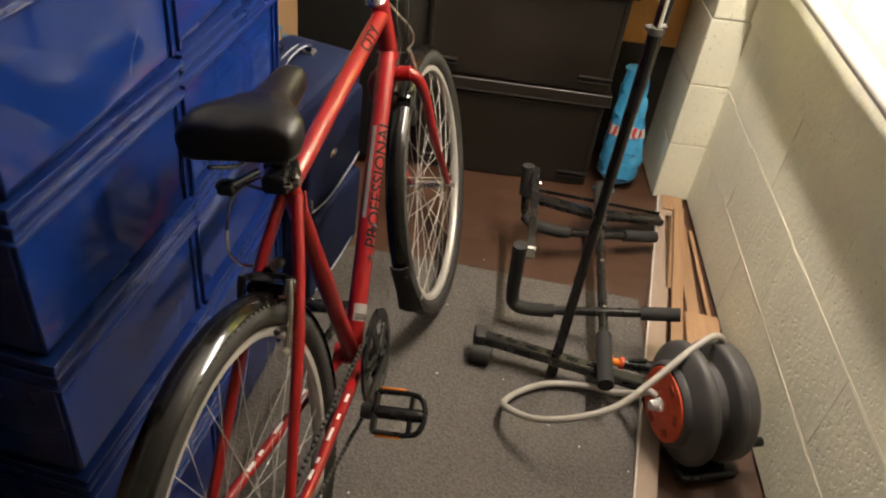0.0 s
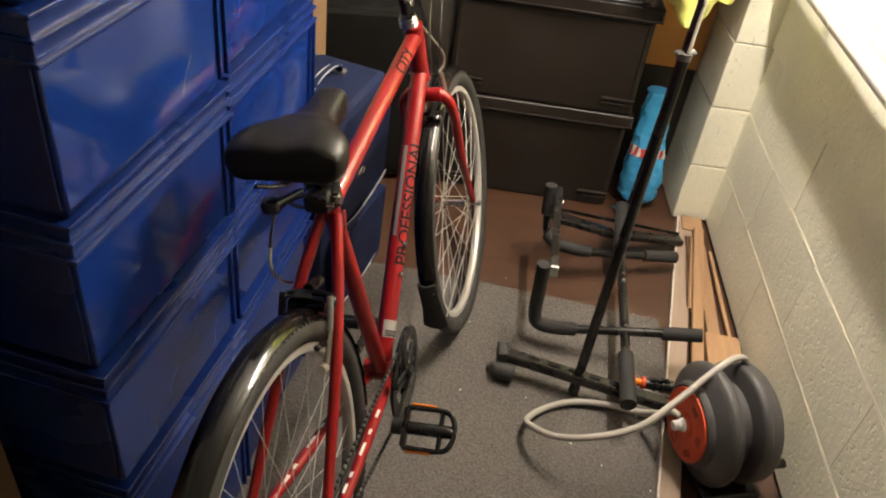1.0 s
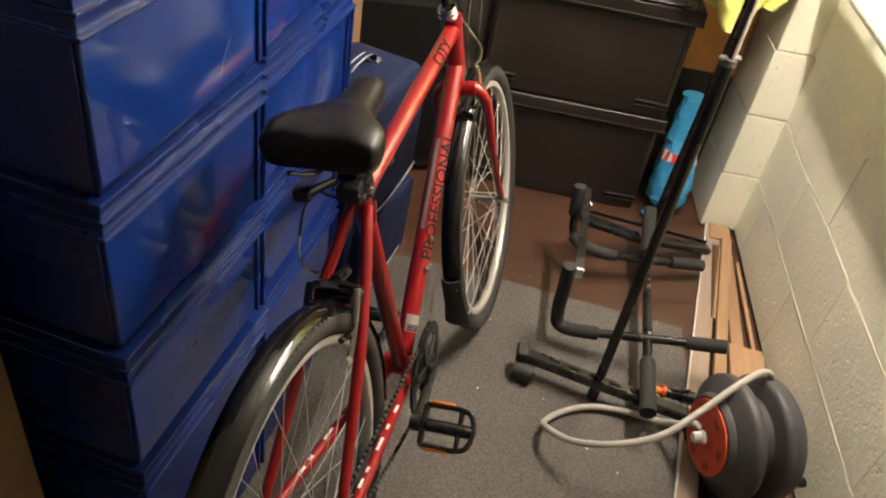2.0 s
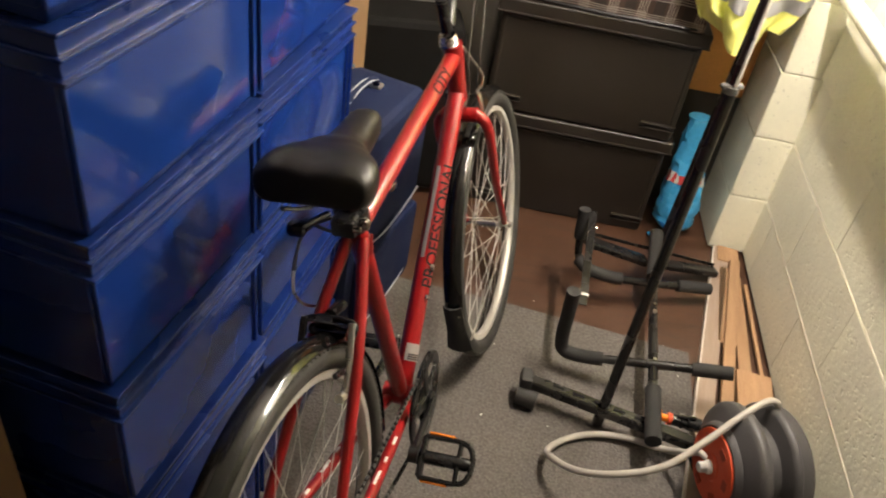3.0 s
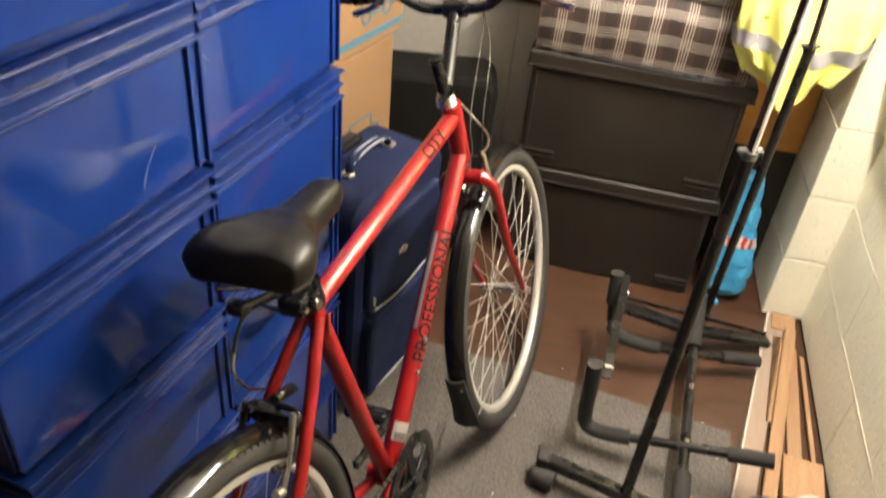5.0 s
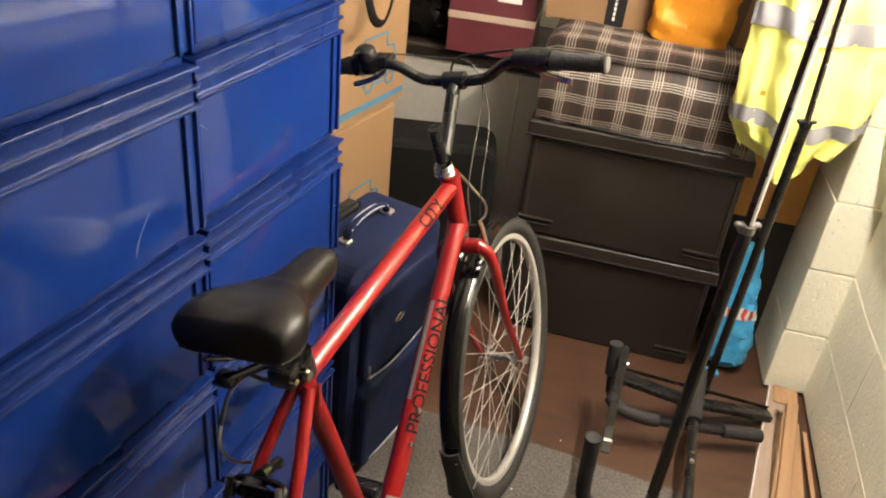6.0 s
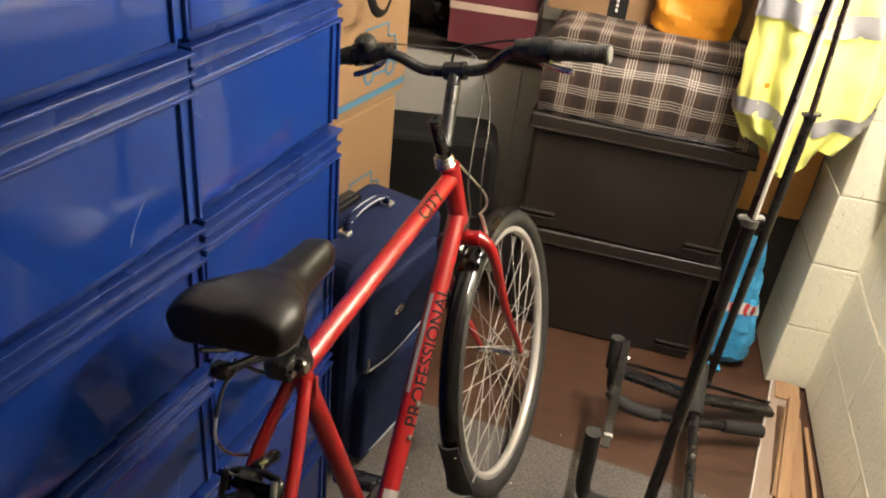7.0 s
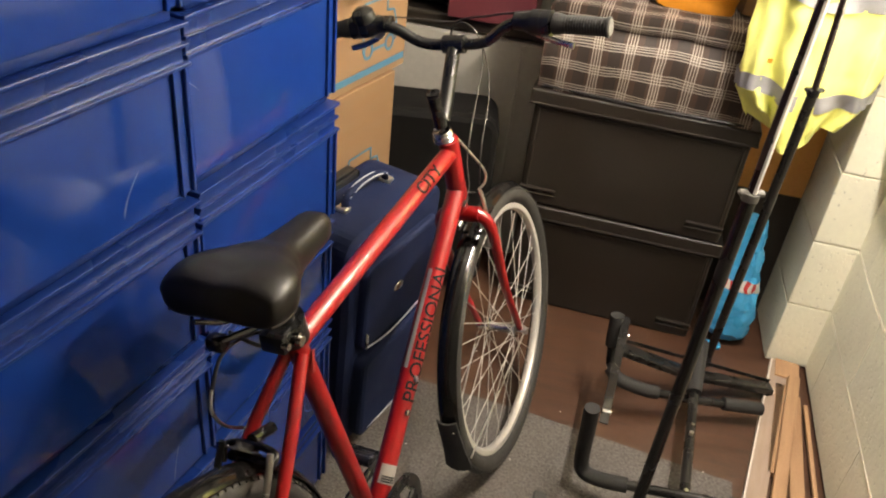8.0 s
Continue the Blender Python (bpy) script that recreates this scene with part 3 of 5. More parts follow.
bar_pts = [Vector(p) for p in reversed(hb(-1))] + [Vector(p) for p in hb(1)[1:]]
hbar = part("handlebar", sweep(smooth_path(bar_pts, 6), 0.0112, 16), BLACK, steer, "black riser handlebar")
for s in (1, -1):
    a, b = Vector(hb(s)[5]), Vector(hb(s)[6])
    dr = (b - a).normalized()
    p0 = a + dr * -0.008
    us, rs = [0, 0.012, 0.020], [0.019, 0.019, 0.0165]
    for q in range(15):
        us += [0.022 + q * 0.0051, 0.0247 + q * 0.0051, 0.0257 + q * 0.0051]
        rs += [0.0166, 0.0166, 0.0155]
    us += [0.099, 0.104]
    rs += [0.0185, 0.0185]
    part("grip", sweep([p0 + dr * u for u in us], rs, 18), FOAM, steer, "ribbed black rubber grip")
    part("grip_end", sweep([p0 + dr * 0.103, p0 + dr * 0.1060], 0.0145, 18), GRIPEND, steer, "grey grip end plug")
    # gear shifter and brake lever
    sh = a - dr * 0.038
    part("gear_shifter", geo_join(sweep([sh - dr * 0.012, sh + dr * 0.026], 0.0235, 20), sweep([sh - dr * 0.03, sh - dr * 0.012], [0.017, 0.021], 18), box(0.036, 0.03, 0.022, 0.006, 2, tuple(sh + Vector((0.02, 0, -0.014))))), BLACK, steer)
    part("shifter_bezel", sweep([sh + dr * 0.005, sh + dr * 0.008], 0.0240, 20), DARKSTEEL, steer)
    lv = a - dr * 0.072
    lever = [lv + Vector((0.014, 0, -0.012)), lv + Vector((0.022, 0, -0.034)) + dr * 0.02, lv + Vector((0.026, 0, -0.050)) + dr * 0.055, lv + Vector((0.024, 0, -0.056)) + dr * 0.090]
    part("brake_lever", sweep(smooth_path(lever, 5), 0.0045, 10, flat=1.5), STEEL, steer, "polished brake lever")
    part("lever_mount", geo_join(sweep([lv - dr * 0.012, lv + dr * 0.012], 0.0165, 16), box(0.034, 0.03, 0.02, 0.005, 2, tuple(lv + Vector((0.018, 0, -0.006))))), BLACK, steer)
bl = Vector(hb(1)[4]).lerp(Vector(hb(1)[5]), 0.45)
part("bell", geo_join(geo_move(lathe([(0.004, 0), (0.022, 0.002), (0.024, 0.010), (0.021, 0.022), (0.012, 0.029), (0, 0.031)], 24), at(bl.x, bl.y, bl.z + 0.012)), box(0.02, 0.018, 0.018, 0.004, 2, tuple(bl + Vector((0, 0, 0.006))))), BLACK, steer, "small black bell")


def cable(pts, r=0.0025, parent=None, mat=None, name="cable"):
    return part(name, sweep(smooth_path(pts, 10), r, 8), mat or CABLE, parent or bike)


cable([(CL_P.x + 0.03, -0.17, CL_P.z + 0.05), (CL_P.x + 0.055, -0.06, CL_P.z + 0.03), (CL_P.x + 0.055, 0.02, CL_P.z + 0.01), (CL_P.x + 0.02, 0.03, CL_P.z - 0.08), (0.030, 0.025, HL - 0.03), (0.025, 0.030, 0.02)], parent=steer)
cable([(CL_P.x + 0.03, 0.17, CL_P.z + 0.05), (CL_P.x + 0.06, 0.06, CL_P.z + 0.02), (CL_P.x + 0.06, -0.02, CL_P.z + 0.0), (CL_P.x + 0.03, -0.045, CL_P.z - 0.10), (0.05, -0.05, HL - 0.06), (0.055, -0.028, -0.01)], r=0.0014, parent=steer, mat=SILVERCABLE)
cable([(CL_P.x + 0.03, -0.15, CL_P.z + 0.05), (CL_P.x + 0.05, -0.05, CL_P.z - 0.01), (CL_P.x + 0.04, -0.03, CL_P.z - 0.08), (0.03, -0.03, HL - 0.05), (0.0, -0.03, 0.03), (-0.03, -0.024, 0.0)], r=0.0014, parent=steer, mat=SILVERCABLE)


part("brake_noodle", sweep(smooth_path([(0.030, -0.014, 0.125), (0.044, -0.031, 0.075), (0.054, -0.046, 0.030), (0.046, -0.046, 0.006), (0.030, -0.034, -0.004)], 6), 0.0026, 10), STEEL, steer, "bent steel brake noodle")


def wheel(parent, centre, name, gauge, radius):
    """A spoked wheel about the local y axis."""
    w = new(name)
    w.parent = parent
    w.matrix_local = Matrix.Translation(centre) @ pose(0, 0, 0, 90, 0, 0)
    tr = 0.0225
    part("tyre", ring(radius - tr, [(tr * math.cos(a) * 1.0, tr * math.sin(a)) for a in [2 * math.pi * k / 14 for k in range(14)]], 96), RUBBER, w)
    knobs = []
    for k in range(150):
        for s in (1, -1):
            a = 2 * math.pi * (k + 0.25 * s) / 150
            knobs.append(geo_move(box(0.0045, 0.0085, 0.006, 0, 1), Matrix.Rotation(a, 4, "Z") @ Matrix.Translation((radius - 0.0085, 0, s * 0.0175)) @ Matrix.Rotation(s * -0.85, 4, "Y")))
    tagged(part("tread", geo_join(*knobs), RUBBER, w), "toothed rubber tread blocks round the tyre", kind="stuff")
    R = radius - 0.049
    part("rim", ring(R, [(0.005, -0.0105), (0.005, 0.0105), (-0.003, 0.0115), (-0.008, 0.010), (-0.012, 0.004), (-0.012, -0.004), (-0.008, -0.010), (-0.003, -0.0115)], 96), ALU, w)
    part("hub", lathe([(0, -0.052), (0.004, -0.052), (0.004, -0.040), (0.020, -0.038), (0.020, -0.034), (0.011, -0.030), (0.011, 0.030), (0.020, 0.034), (0.020, 0.038), (0.004, 0.040), (0.004, 0.052), (0, 0.052)], 20), STEEL, w)
    part("axle_nut", lathe([(0, -0.066), (0.0085, -0.066), (0.009, -0.054), (0.005, -0.052), (0.005, 0.052), (0.009, 0.054), (0.0085, 0.066), (0, 0.066)], 12), STEEL, w)
    sp = mesh_of("spoke", rod((0, 0, 0), (0, 0, 1), gauge, 5), ALU)
    for k in range(36):
        s = 1 if k % 2 else -1
        a0 = 2 * math.pi * k / 36
        lead = (1 if (k // 2) % 2 else -1) * 1.05
        p = Vector((0.019 * math.cos(a0 + lead), 0.019 * math.sin(a0 + lead), s * 0.036))
        q = Vector(((R - 0.011) * math.cos(a0), (R - 0.011) * math.sin(a0), s * 0.002))
        piece("spoke", sp, w, Matrix.Translation(p) @ (q - p).to_track_quat("Z", "Y").to_matrix().to_4x4() @ Matrix.Diagonal((1, 1, (q - p).length, 1)))
    return w


wheel(steer, HUB, "front_wheel", 0.0010, FRONT_R)
wheel(bike, REAR, "rear_wheel", 0.0007, WHEEL_R)


def mudguard(parent, centre, a0, a1, radius):
    r, w = radius + 0.010, 0.0220
    vs, fs = [], []
    n, m = 40, 9
    for layer in (0.0, -0.002):
        for i in range(n + 1):
            a = math.radians(a0 + (a1 - a0) * i / n)
            for k in range(m):
                u = -1 + 2 * k / (m - 1)
                rr = r + layer - 0.011 * u * u
                vs.append(Vector(centre) + Vector((rr * math.cos(a), w * u, rr * math.sin(a))))
    h = (n + 1) * m
    for i in range(n):
        for k in range(m - 1):
            a, b, c, e = i * m + k, i * m + k + 1, (i + 1) * m + k + 1, (i + 1) * m + k
            fs += [(a, b, c, e), (h + e, h + c, h + b, h + a)]
        for k in (0, m - 1):
            a, e = i * m + k, (i + 1) * m + k
            fs.append((a, e, h + e, h + a))
    for i in (0, n):
        for k in range(m - 1):
            a, b = i * m + k, i * m + k + 1
            fs.append((a, b, h + b, h + a))
    return part("mudguard", (vs, fs), GUARD, parent, "glossy black mudguard")


mudguard(bike, REAR, -10, 168, WHEEL_R)
mudguard(steer, HUB, 52, 108, FRONT_R)
mudguard(steer, HUB, 108, 178, FRONT_R)
flap_rings = []
for x, z, w in ((-0.3675, 0.100, 0.0225), (-0.3705, 0.050, 0.0235), (-0.3720, 0.005, 0.0250), (-0.3745, -0.030, 0.0290), (-0.3770, -0.058, 0.0315)):
    flap_rings.append([HUB + Vector((x + d + 0.010 * u * u, w * u, z)) for d, us in ((0.0, (-1, -0.5, 0, 0.5, 1)), (0.004, (1, 0.5, 0, -0.5, -1))) for u in us])
flap = part("mud_flap", loft(flap_rings), FOAM, steer, "black rubber mud flap", angle=50)
for z in (0.075, 0.018):
    part("rivet", geo_move(lathe([(0.0045, 0), (0.004, 0.0015), (0, 0.0025)], 10), frame_of(HUB + Vector((-0.367, -0.016, z)), (0, 0, 1), (0, 1, 0)) @ pose(0, 0, 0, 0, 180, 0)), CHROME, flap)
for s in (1, -1):
    part("guard_stay", sweep([HUB + Vector((0, s * 0.06, 0)), HUB + Vector((-0.350, s * 0.027, -0.04))], 0.002, 6), STEEL, steer)
    part("guard_stay", sweep([REAR + Vector((0, s * 0.068, 0)), REAR + Vector((-0.30, s * 0.027, 0.17))], 0.002, 6), STEEL, bike)


def v_brake(parent, pivot, up, out, fwd):
    """Two brake arms, their pads and noodle, at a rim."""
    up, fwd = Vector(up), Vector(fwd)
    for s in (1, -1):
        o = Vector((0, s, 0))
        base = Vector(pivot) + o * (0.030 if s > 0 else 0.040) + fwd * 0.022
        part("brake_arm", sweep(smooth_path([base - up * 0.012, base + up * 0.03 + o * 0.004, base + up * 0.075 + o * 0.004, base + up * 0.100 + o * 0.002], 4), 0.0050, 10, flat=0.8), STEEL if s < 0 else BLACK, parent)
        part("brake_pad", bar(base + up * 0.022 - o * 0.010 - fwd * 0.012 + Vector((up.z, 0, -up.x)) * 0.028, base + up * 0.022 - o * 0.010 - fwd * 0.012 - Vector((up.z, 0, -up.x)) * 0.028, 0.010, 0.010), BLACK, parent)
        part("brake_bolt", sweep([base - up * 0.008, base - up * 0.008 + fwd * 0.018], 0.007, 10), STEEL, parent)
    a = Vector(pivot) + fwd * 0.022 + up * 0.095
    part("brake_wire", rod(a + Vector((0, 0.03, 0)), a - Vector((0, 0.03, 0)), 0.002, 6), BLACK, parent)


v_brake(bike, (-0.178, 0, 0.690), (0.5, 0, 0.866), 1, (-0.87, 0, 0.45))
v_brake(steer, (0.0, 0, CROWN - 0.055), (0, 0, 1), 1, (1, 0, 0))
part("reflector_bracket", geo_join(sweep(smooth_path([(-0.152, 0.036, 0.752), (-0.136, 0.036, 0.770), (-0.130, 0, 0.776), (-0.136, -0.040, 0.776), (-0.152, -0.044, 0.768)], 5), 0.0052, 12), sweep([(-0.140, 0.030, 0.758), (-0.140, -0.030, 0.758)], 0.0085, 10), box(0.020, 0.030, 0.018, 0.004, 2, (-0.136, 0.006, 0.770)), sweep([(-0.128, 0, 0.780), (-0.085, 0, 0.765)], 0.009, 12)), GUARD, bike, "black brake bridge above the mudguard")

# seat post, clamp, saddle
sd = (SC - BB).normalized()
SP = SC + sd * 0.09
part("seat_post", sweep([SC, SP], 0.0135, 16), BLACK, bike)
part("seat_clamp", geo_join(sweep([SC + sd * 0.018, SC + sd * 0.042], 0.021, 18), sweep([SC + sd * 0.03 + Vector((-0.02, -0.024, 0)), SC + sd * 0.03 + Vector((-0.02, 0.024, 0))], 0.006, 10)), BLACK, bike)
part("clamp_body", geo_join(sweep([SC + sd * 0.012, SC + sd * 0.052], [0.024, 0.027], 18), box(0.045, 0.040, 0.030, 0.006, 2, tuple(SC + sd * 0.034 + Vector((-0.022, 0, 0))))), BLACK, bike)
for q in (-0.014, 0.012):
    part("clamp_nut", sweep([SC + sd * 0.04 + Vector((q - 0.03, -0.030, 0)), SC + sd * 0.04 + Vector((q - 0.03, -0.020, 0))], 0.005, 10), CHROME, bike)
part("clamp_bolt", sweep([SC + sd * 0.03 + Vector((-0.018, -0.032, 0)), SC + sd * 0.03 + Vector((-0.018, -0.022, 0))], 0.008, 10), CHROME, bike)
part("red_tag", geo_move(box(0.008, 0.003, 0.036, 0.0015), at(SC.x + 0.006, -0.020, SC.z - 0.03, 0, 12, 0)), REDLENS, bike)


def saddle(parent, m):
    rings = []
    prof = [(-0.126, 0.070, 0.030, 0.004), (-0.122, 0.081, 0.050, 0.008), (-0.102, 0.086, 0.062, 0.011), (-0.076, 0.085, 0.066, 0.012), (-0.052, 0.075, 0.062, 0.011), (-0.031, 0.060, 0.060, 0.008),
            (-0.010, 0.048, 0.062, 0.004), (0.014, 0.036, 0.054, 0.002), (0.048, 0.030, 0.048, 0.003), (0.086, 0.027, 0.045, 0.005), (0.114, 0.025, 0.041, 0.006), (0.131, 0.018, 0.031, 0.003), (0.138, 0.008, 0.014, -0.003)]
    cols = [smooth_path([Vector((q[0], q[i], 0)) for q in prof], 4) for i in (1, 2, 3)]
    for row in zip(*cols):
        x, w, h, z = row[0].x, row[0].y, row[1].y, row[2].y
        r = []
        for k in range(32):
            a = 2 * math.pi * k / 32
            c, s = math.cos(a), math.sin(a)
            yy = w * (abs(c) ** (0.60 if s > 0 else 0.34)) * (1 if c >= 0 else -1)
            zz = h * 0.46 * s if s > 0 else h * 0.76 * s * (0.75 + 0.25 * abs(c))
            dip = -0.012 * math.exp(-(yy / 0.020) ** 2) * (1 if s > 0 else 0) * max(0, 1 - abs(x + 0.09) / 0.07)
            r.append(Vector((x, yy, z + zz + dip)))
        rings.append(r)
    sad = part("saddle", loft(rings), VINYL, parent, "wide padded black vinyl saddle", m, 60)
    hem = [q[20] for q in rings[4:30]]
    for side_y in (1, -1):
        part("hem", sweep([(v.x, side_y * abs(v.y) * 1.005, v.z) for v in hem], 0.0022, 8), VINYL, sad)
    part("rail", sweep(smooth_path([(-0.115, 0.045, -0.035), (-0.06, 0.026, -0.058), (0.03, 0.022, -0.058), (0.09, 0.010, -0.030)], 6), 0.0035, 8), BLACK, sad)
    part("rail_clamp", box(0.04, 0.056, 0.024, 0.005, 2, (-0.01, 0, -0.058)), BLACK, sad)
    return sad


saddle(bike, at(SC.x - 0.006, 0.010, SC.z + 0.135, 0, 4, 1.5))

# drive side: chainring, cranks, pedals, chain
cs = BB + Vector((0, -0.052, 0))
ringm = Matrix.Translation(cs) @ pose(0, 0, 0, 90, 0, 0)
crank_w = new("crankset")
crank_w.parent = bike
crank_w.matrix_local = ringm
part("chain_guard", ring(0.096, [(0.004, -0.003), (0.004, 0.003), (-0.018, 0.005), (-0.022, 0), (-0.018, -0.005)], 48), BLACK, crank_w, "black chainring guard")
part("chainring", ring(0.080, [(0.004, -0.0015), (0.004, 0.0015), (-0.010, 0.0015), (-0.010, -0.0015)], 48), STEEL, crank_w)
for k in range(5):
    a = 2 * math.pi * k / 5 + 0.3
    part("spider_arm", bar((0.012 * math.cos(a), 0.012 * math.sin(a), 0.004), (0.082 * math.cos(a), 0.082 * math.sin(a), 0.001), 0.026, 0.007, up=(0, 0, 1)), BLACK, crank_w)
part("ring_plate", ring(0.040, [(0.006, -0.001), (0.006, 0.001), (-0.016, 0.001), (-0.016, -0.001)], 40), BLACKPAINT, crank_w)
part("crank_boss", lathe([(0, -0.012), (0.016, -0.012), (0.018, 0.014), (0.012, 0.02), (0, 0.02)], 20), BLACK, crank_w)
CRANK_A = 170.0


def crank(side_y, ang):
    a = math.radians(ang)
    e = BB + Vector((0.170 * math.cos(a), side_y * (0.082 if side_y < 0 else 0.072), 0.170 * math.sin(a)))
    part("crank_arm", geo_join(bar(BB + Vector((0, side_y * 0.070, 0)), e, 0.022, 0.014, 0.005, up=(0, 1, 0)), sweep([e - Vector((0, 0.009, 0)), e + Vector((0, 0.009, 0))], 0.016, 14)), BLACK, bike)
    ped = new("pedal")
    ped.parent = bike
    ped.matrix_local = Matrix.Translation(e + Vector((0, side_y * (0.058 if side_y < 0 else 0.048), 0))) @ pose(0, 0, 0, 0, -32 if side_y < 0 else 35, 0)
    out = side_y
    loop = [(-0.037, -out * 0.042, 0), (-0.038, -out * 0.01, 0), (-0.038, out * 0.022, 0), (-0.032, out * 0.041, 0), (-0.016, out * 0.050, 0), (0, out * 0.052, 0),
            (0.016, out * 0.050, 0), (0.032, out * 0.041, 0), (0.038, out * 0.022, 0), (0.038, -out * 0.01, 0), (0.037, -out * 0.042, 0)]
    part("pedal_cage", geo_join(
        sweep(smooth_path(loop, 4), 0.0052, 10, flat=2.1),
        bar((-0.038, out * 0.026, 0), (0.038, out * 0.026, 0), 0.008, 0.020), bar((-0.038, -out * 0.042, 0), (0.038, -out * 0.042, 0), 0.010, 0.022)), BLACK, ped)
    part("axle_body", sweep([(0, -out * 0.056, 0), (0, -out * 0.040, 0), (0, -out * 0.036, 0), (0, out * 0.040, 0), (0, out * 0.050, 0)], [0.008, 0.009, 0.0125, 0.0125, 0.010], 14), BLACK, ped)
    for x in (-0.044, 0.044) if side_y < 0 else ():
        part("reflector", box(0.004, 0.048, 0.015, 0.001, 1, (x, -out * 0.012, 0)), AMBER, ped, "amber pedal reflector")


crank(-1, CRANK_A)
crank(1, CRANK_A + 180)
part("sprocket", geo_move(lathe([(0, -0.02), (0.03, -0.02), (0.042, -0.008), (0.046, 0.0), (0.048, 0.006), (0, 0.008)], 24), Matrix.Translation(REAR + Vector((0, -0.046, 0))) @ pose(0, 0, 0, 90, 0, 0)), STEEL, bike)
link = mesh_of("chain_link", geo_join(box(0.0115, 0.006, 0.008, 0.0015, 1)), BLACK)
link.materials[0] = RUBBER
chain = new("chain")
chain.parent = bike
cr, rr = 0.082, 0.040
cpts = []
c0, r0 = BB + Vector((0, -0.052, 0)), REAR + Vector((0, -0.052, 0))
dv = r0 - c0
L = math.hypot(dv.x, dv.z)
th = math.atan2(dv.z, dv.x)
for k in range(36):
    t = k / 35
    cpts.append((Vector((c0.x + cr * math.cos(th - math.pi / 2), 0, c0.z + cr * math.sin(th - math.pi / 2))).lerp(Vector((r0.x + rr * math.cos(th - math.pi / 2), 0, r0.z + rr * math.sin(th - math.pi / 2))), t), th))
for k in range(36):
    t = k / 35
    cpts.append((Vector((c0.x + cr * math.cos(th + math.pi / 2), 0, c0.z + cr * math.sin(th + math.pi / 2))).lerp(Vector((r0.x + rr * math.cos(th + math.pi / 2), 0, r0.z + rr * math.sin(th + math.pi / 2))), t), th))
for p, a in cpts:
    piece("chain_link", link, chain, Matrix.Translation((p.x, -0.052, p.z)) @ Matrix.Rotation(-a, 4, "Y"))
part("chain_run", ring(cr, [(0.003, -0.003), (0.003, 0.003), (-0.003, 0.003), (-0.003, -0.003)], 40), RUBBER, chain, "", ringm)
# rear brake and gear cables by the seat
cable([(0.0, 0.03, 0.868), (-0.055, 0.045, 0.885), (-0.095, 0.05, 0.882), (-0.125, 0.05, 0.850)], 0.0028)
cable([(-0.125, 0.05, 0.850), (-0.135, 0.05, 0.822), (-0.120, 0.048, 0.785), (-0.085, 0.045, 0.752)], 0.0026, mat=STEEL)
cable([(-0.07, 0.05, 0.905), (-0.05, 0.02, 0.875), (-0.02, -0.01, 0.868)], 0.0028)
part("seat_light", geo_join(box(0.022, 0.028, 0.022, 0.006, 2, (-0.095, 0.050, 0.905)), sweep([(-0.10, 0.04, 0.912), (-0.05, 0.02, 0.906)], 0.005, 8)), BLACK, bike, "small black lock bracket")

# ---- things at the far end ----


def rounded_slab(sx, sy, sz, r, bev):
    """A box with large upright corners (radius r) and a softened rim."""
    n = 6
    pts = []
    for cx, cy, a0 in ((sx / 2 - r, sy / 2 - r, 0), (-sx / 2 + r, sy / 2 - r, 90), (-sx / 2 + r, -sy / 2 + r, 180), (sx / 2 - r, -sy / 2 + r, 270)):
        for k in range(n + 1):
            a = math.radians(a0 + 90 * k / n)
            pts.append((cx + r * math.cos(a), cy + r * math.sin(a), math.cos(a), math.sin(a)))
    rings = []
    for z, inset in ((0, bev), (bev * 0.3, bev * 0.3), (bev, 0), (sz - bev, 0), (sz - bev * 0.3, bev * 0.3), (sz, bev)):
        rings.append([(x - cx * inset, y - cy * inset, z) for x, y, cx, cy in pts])
    return loft(rings)


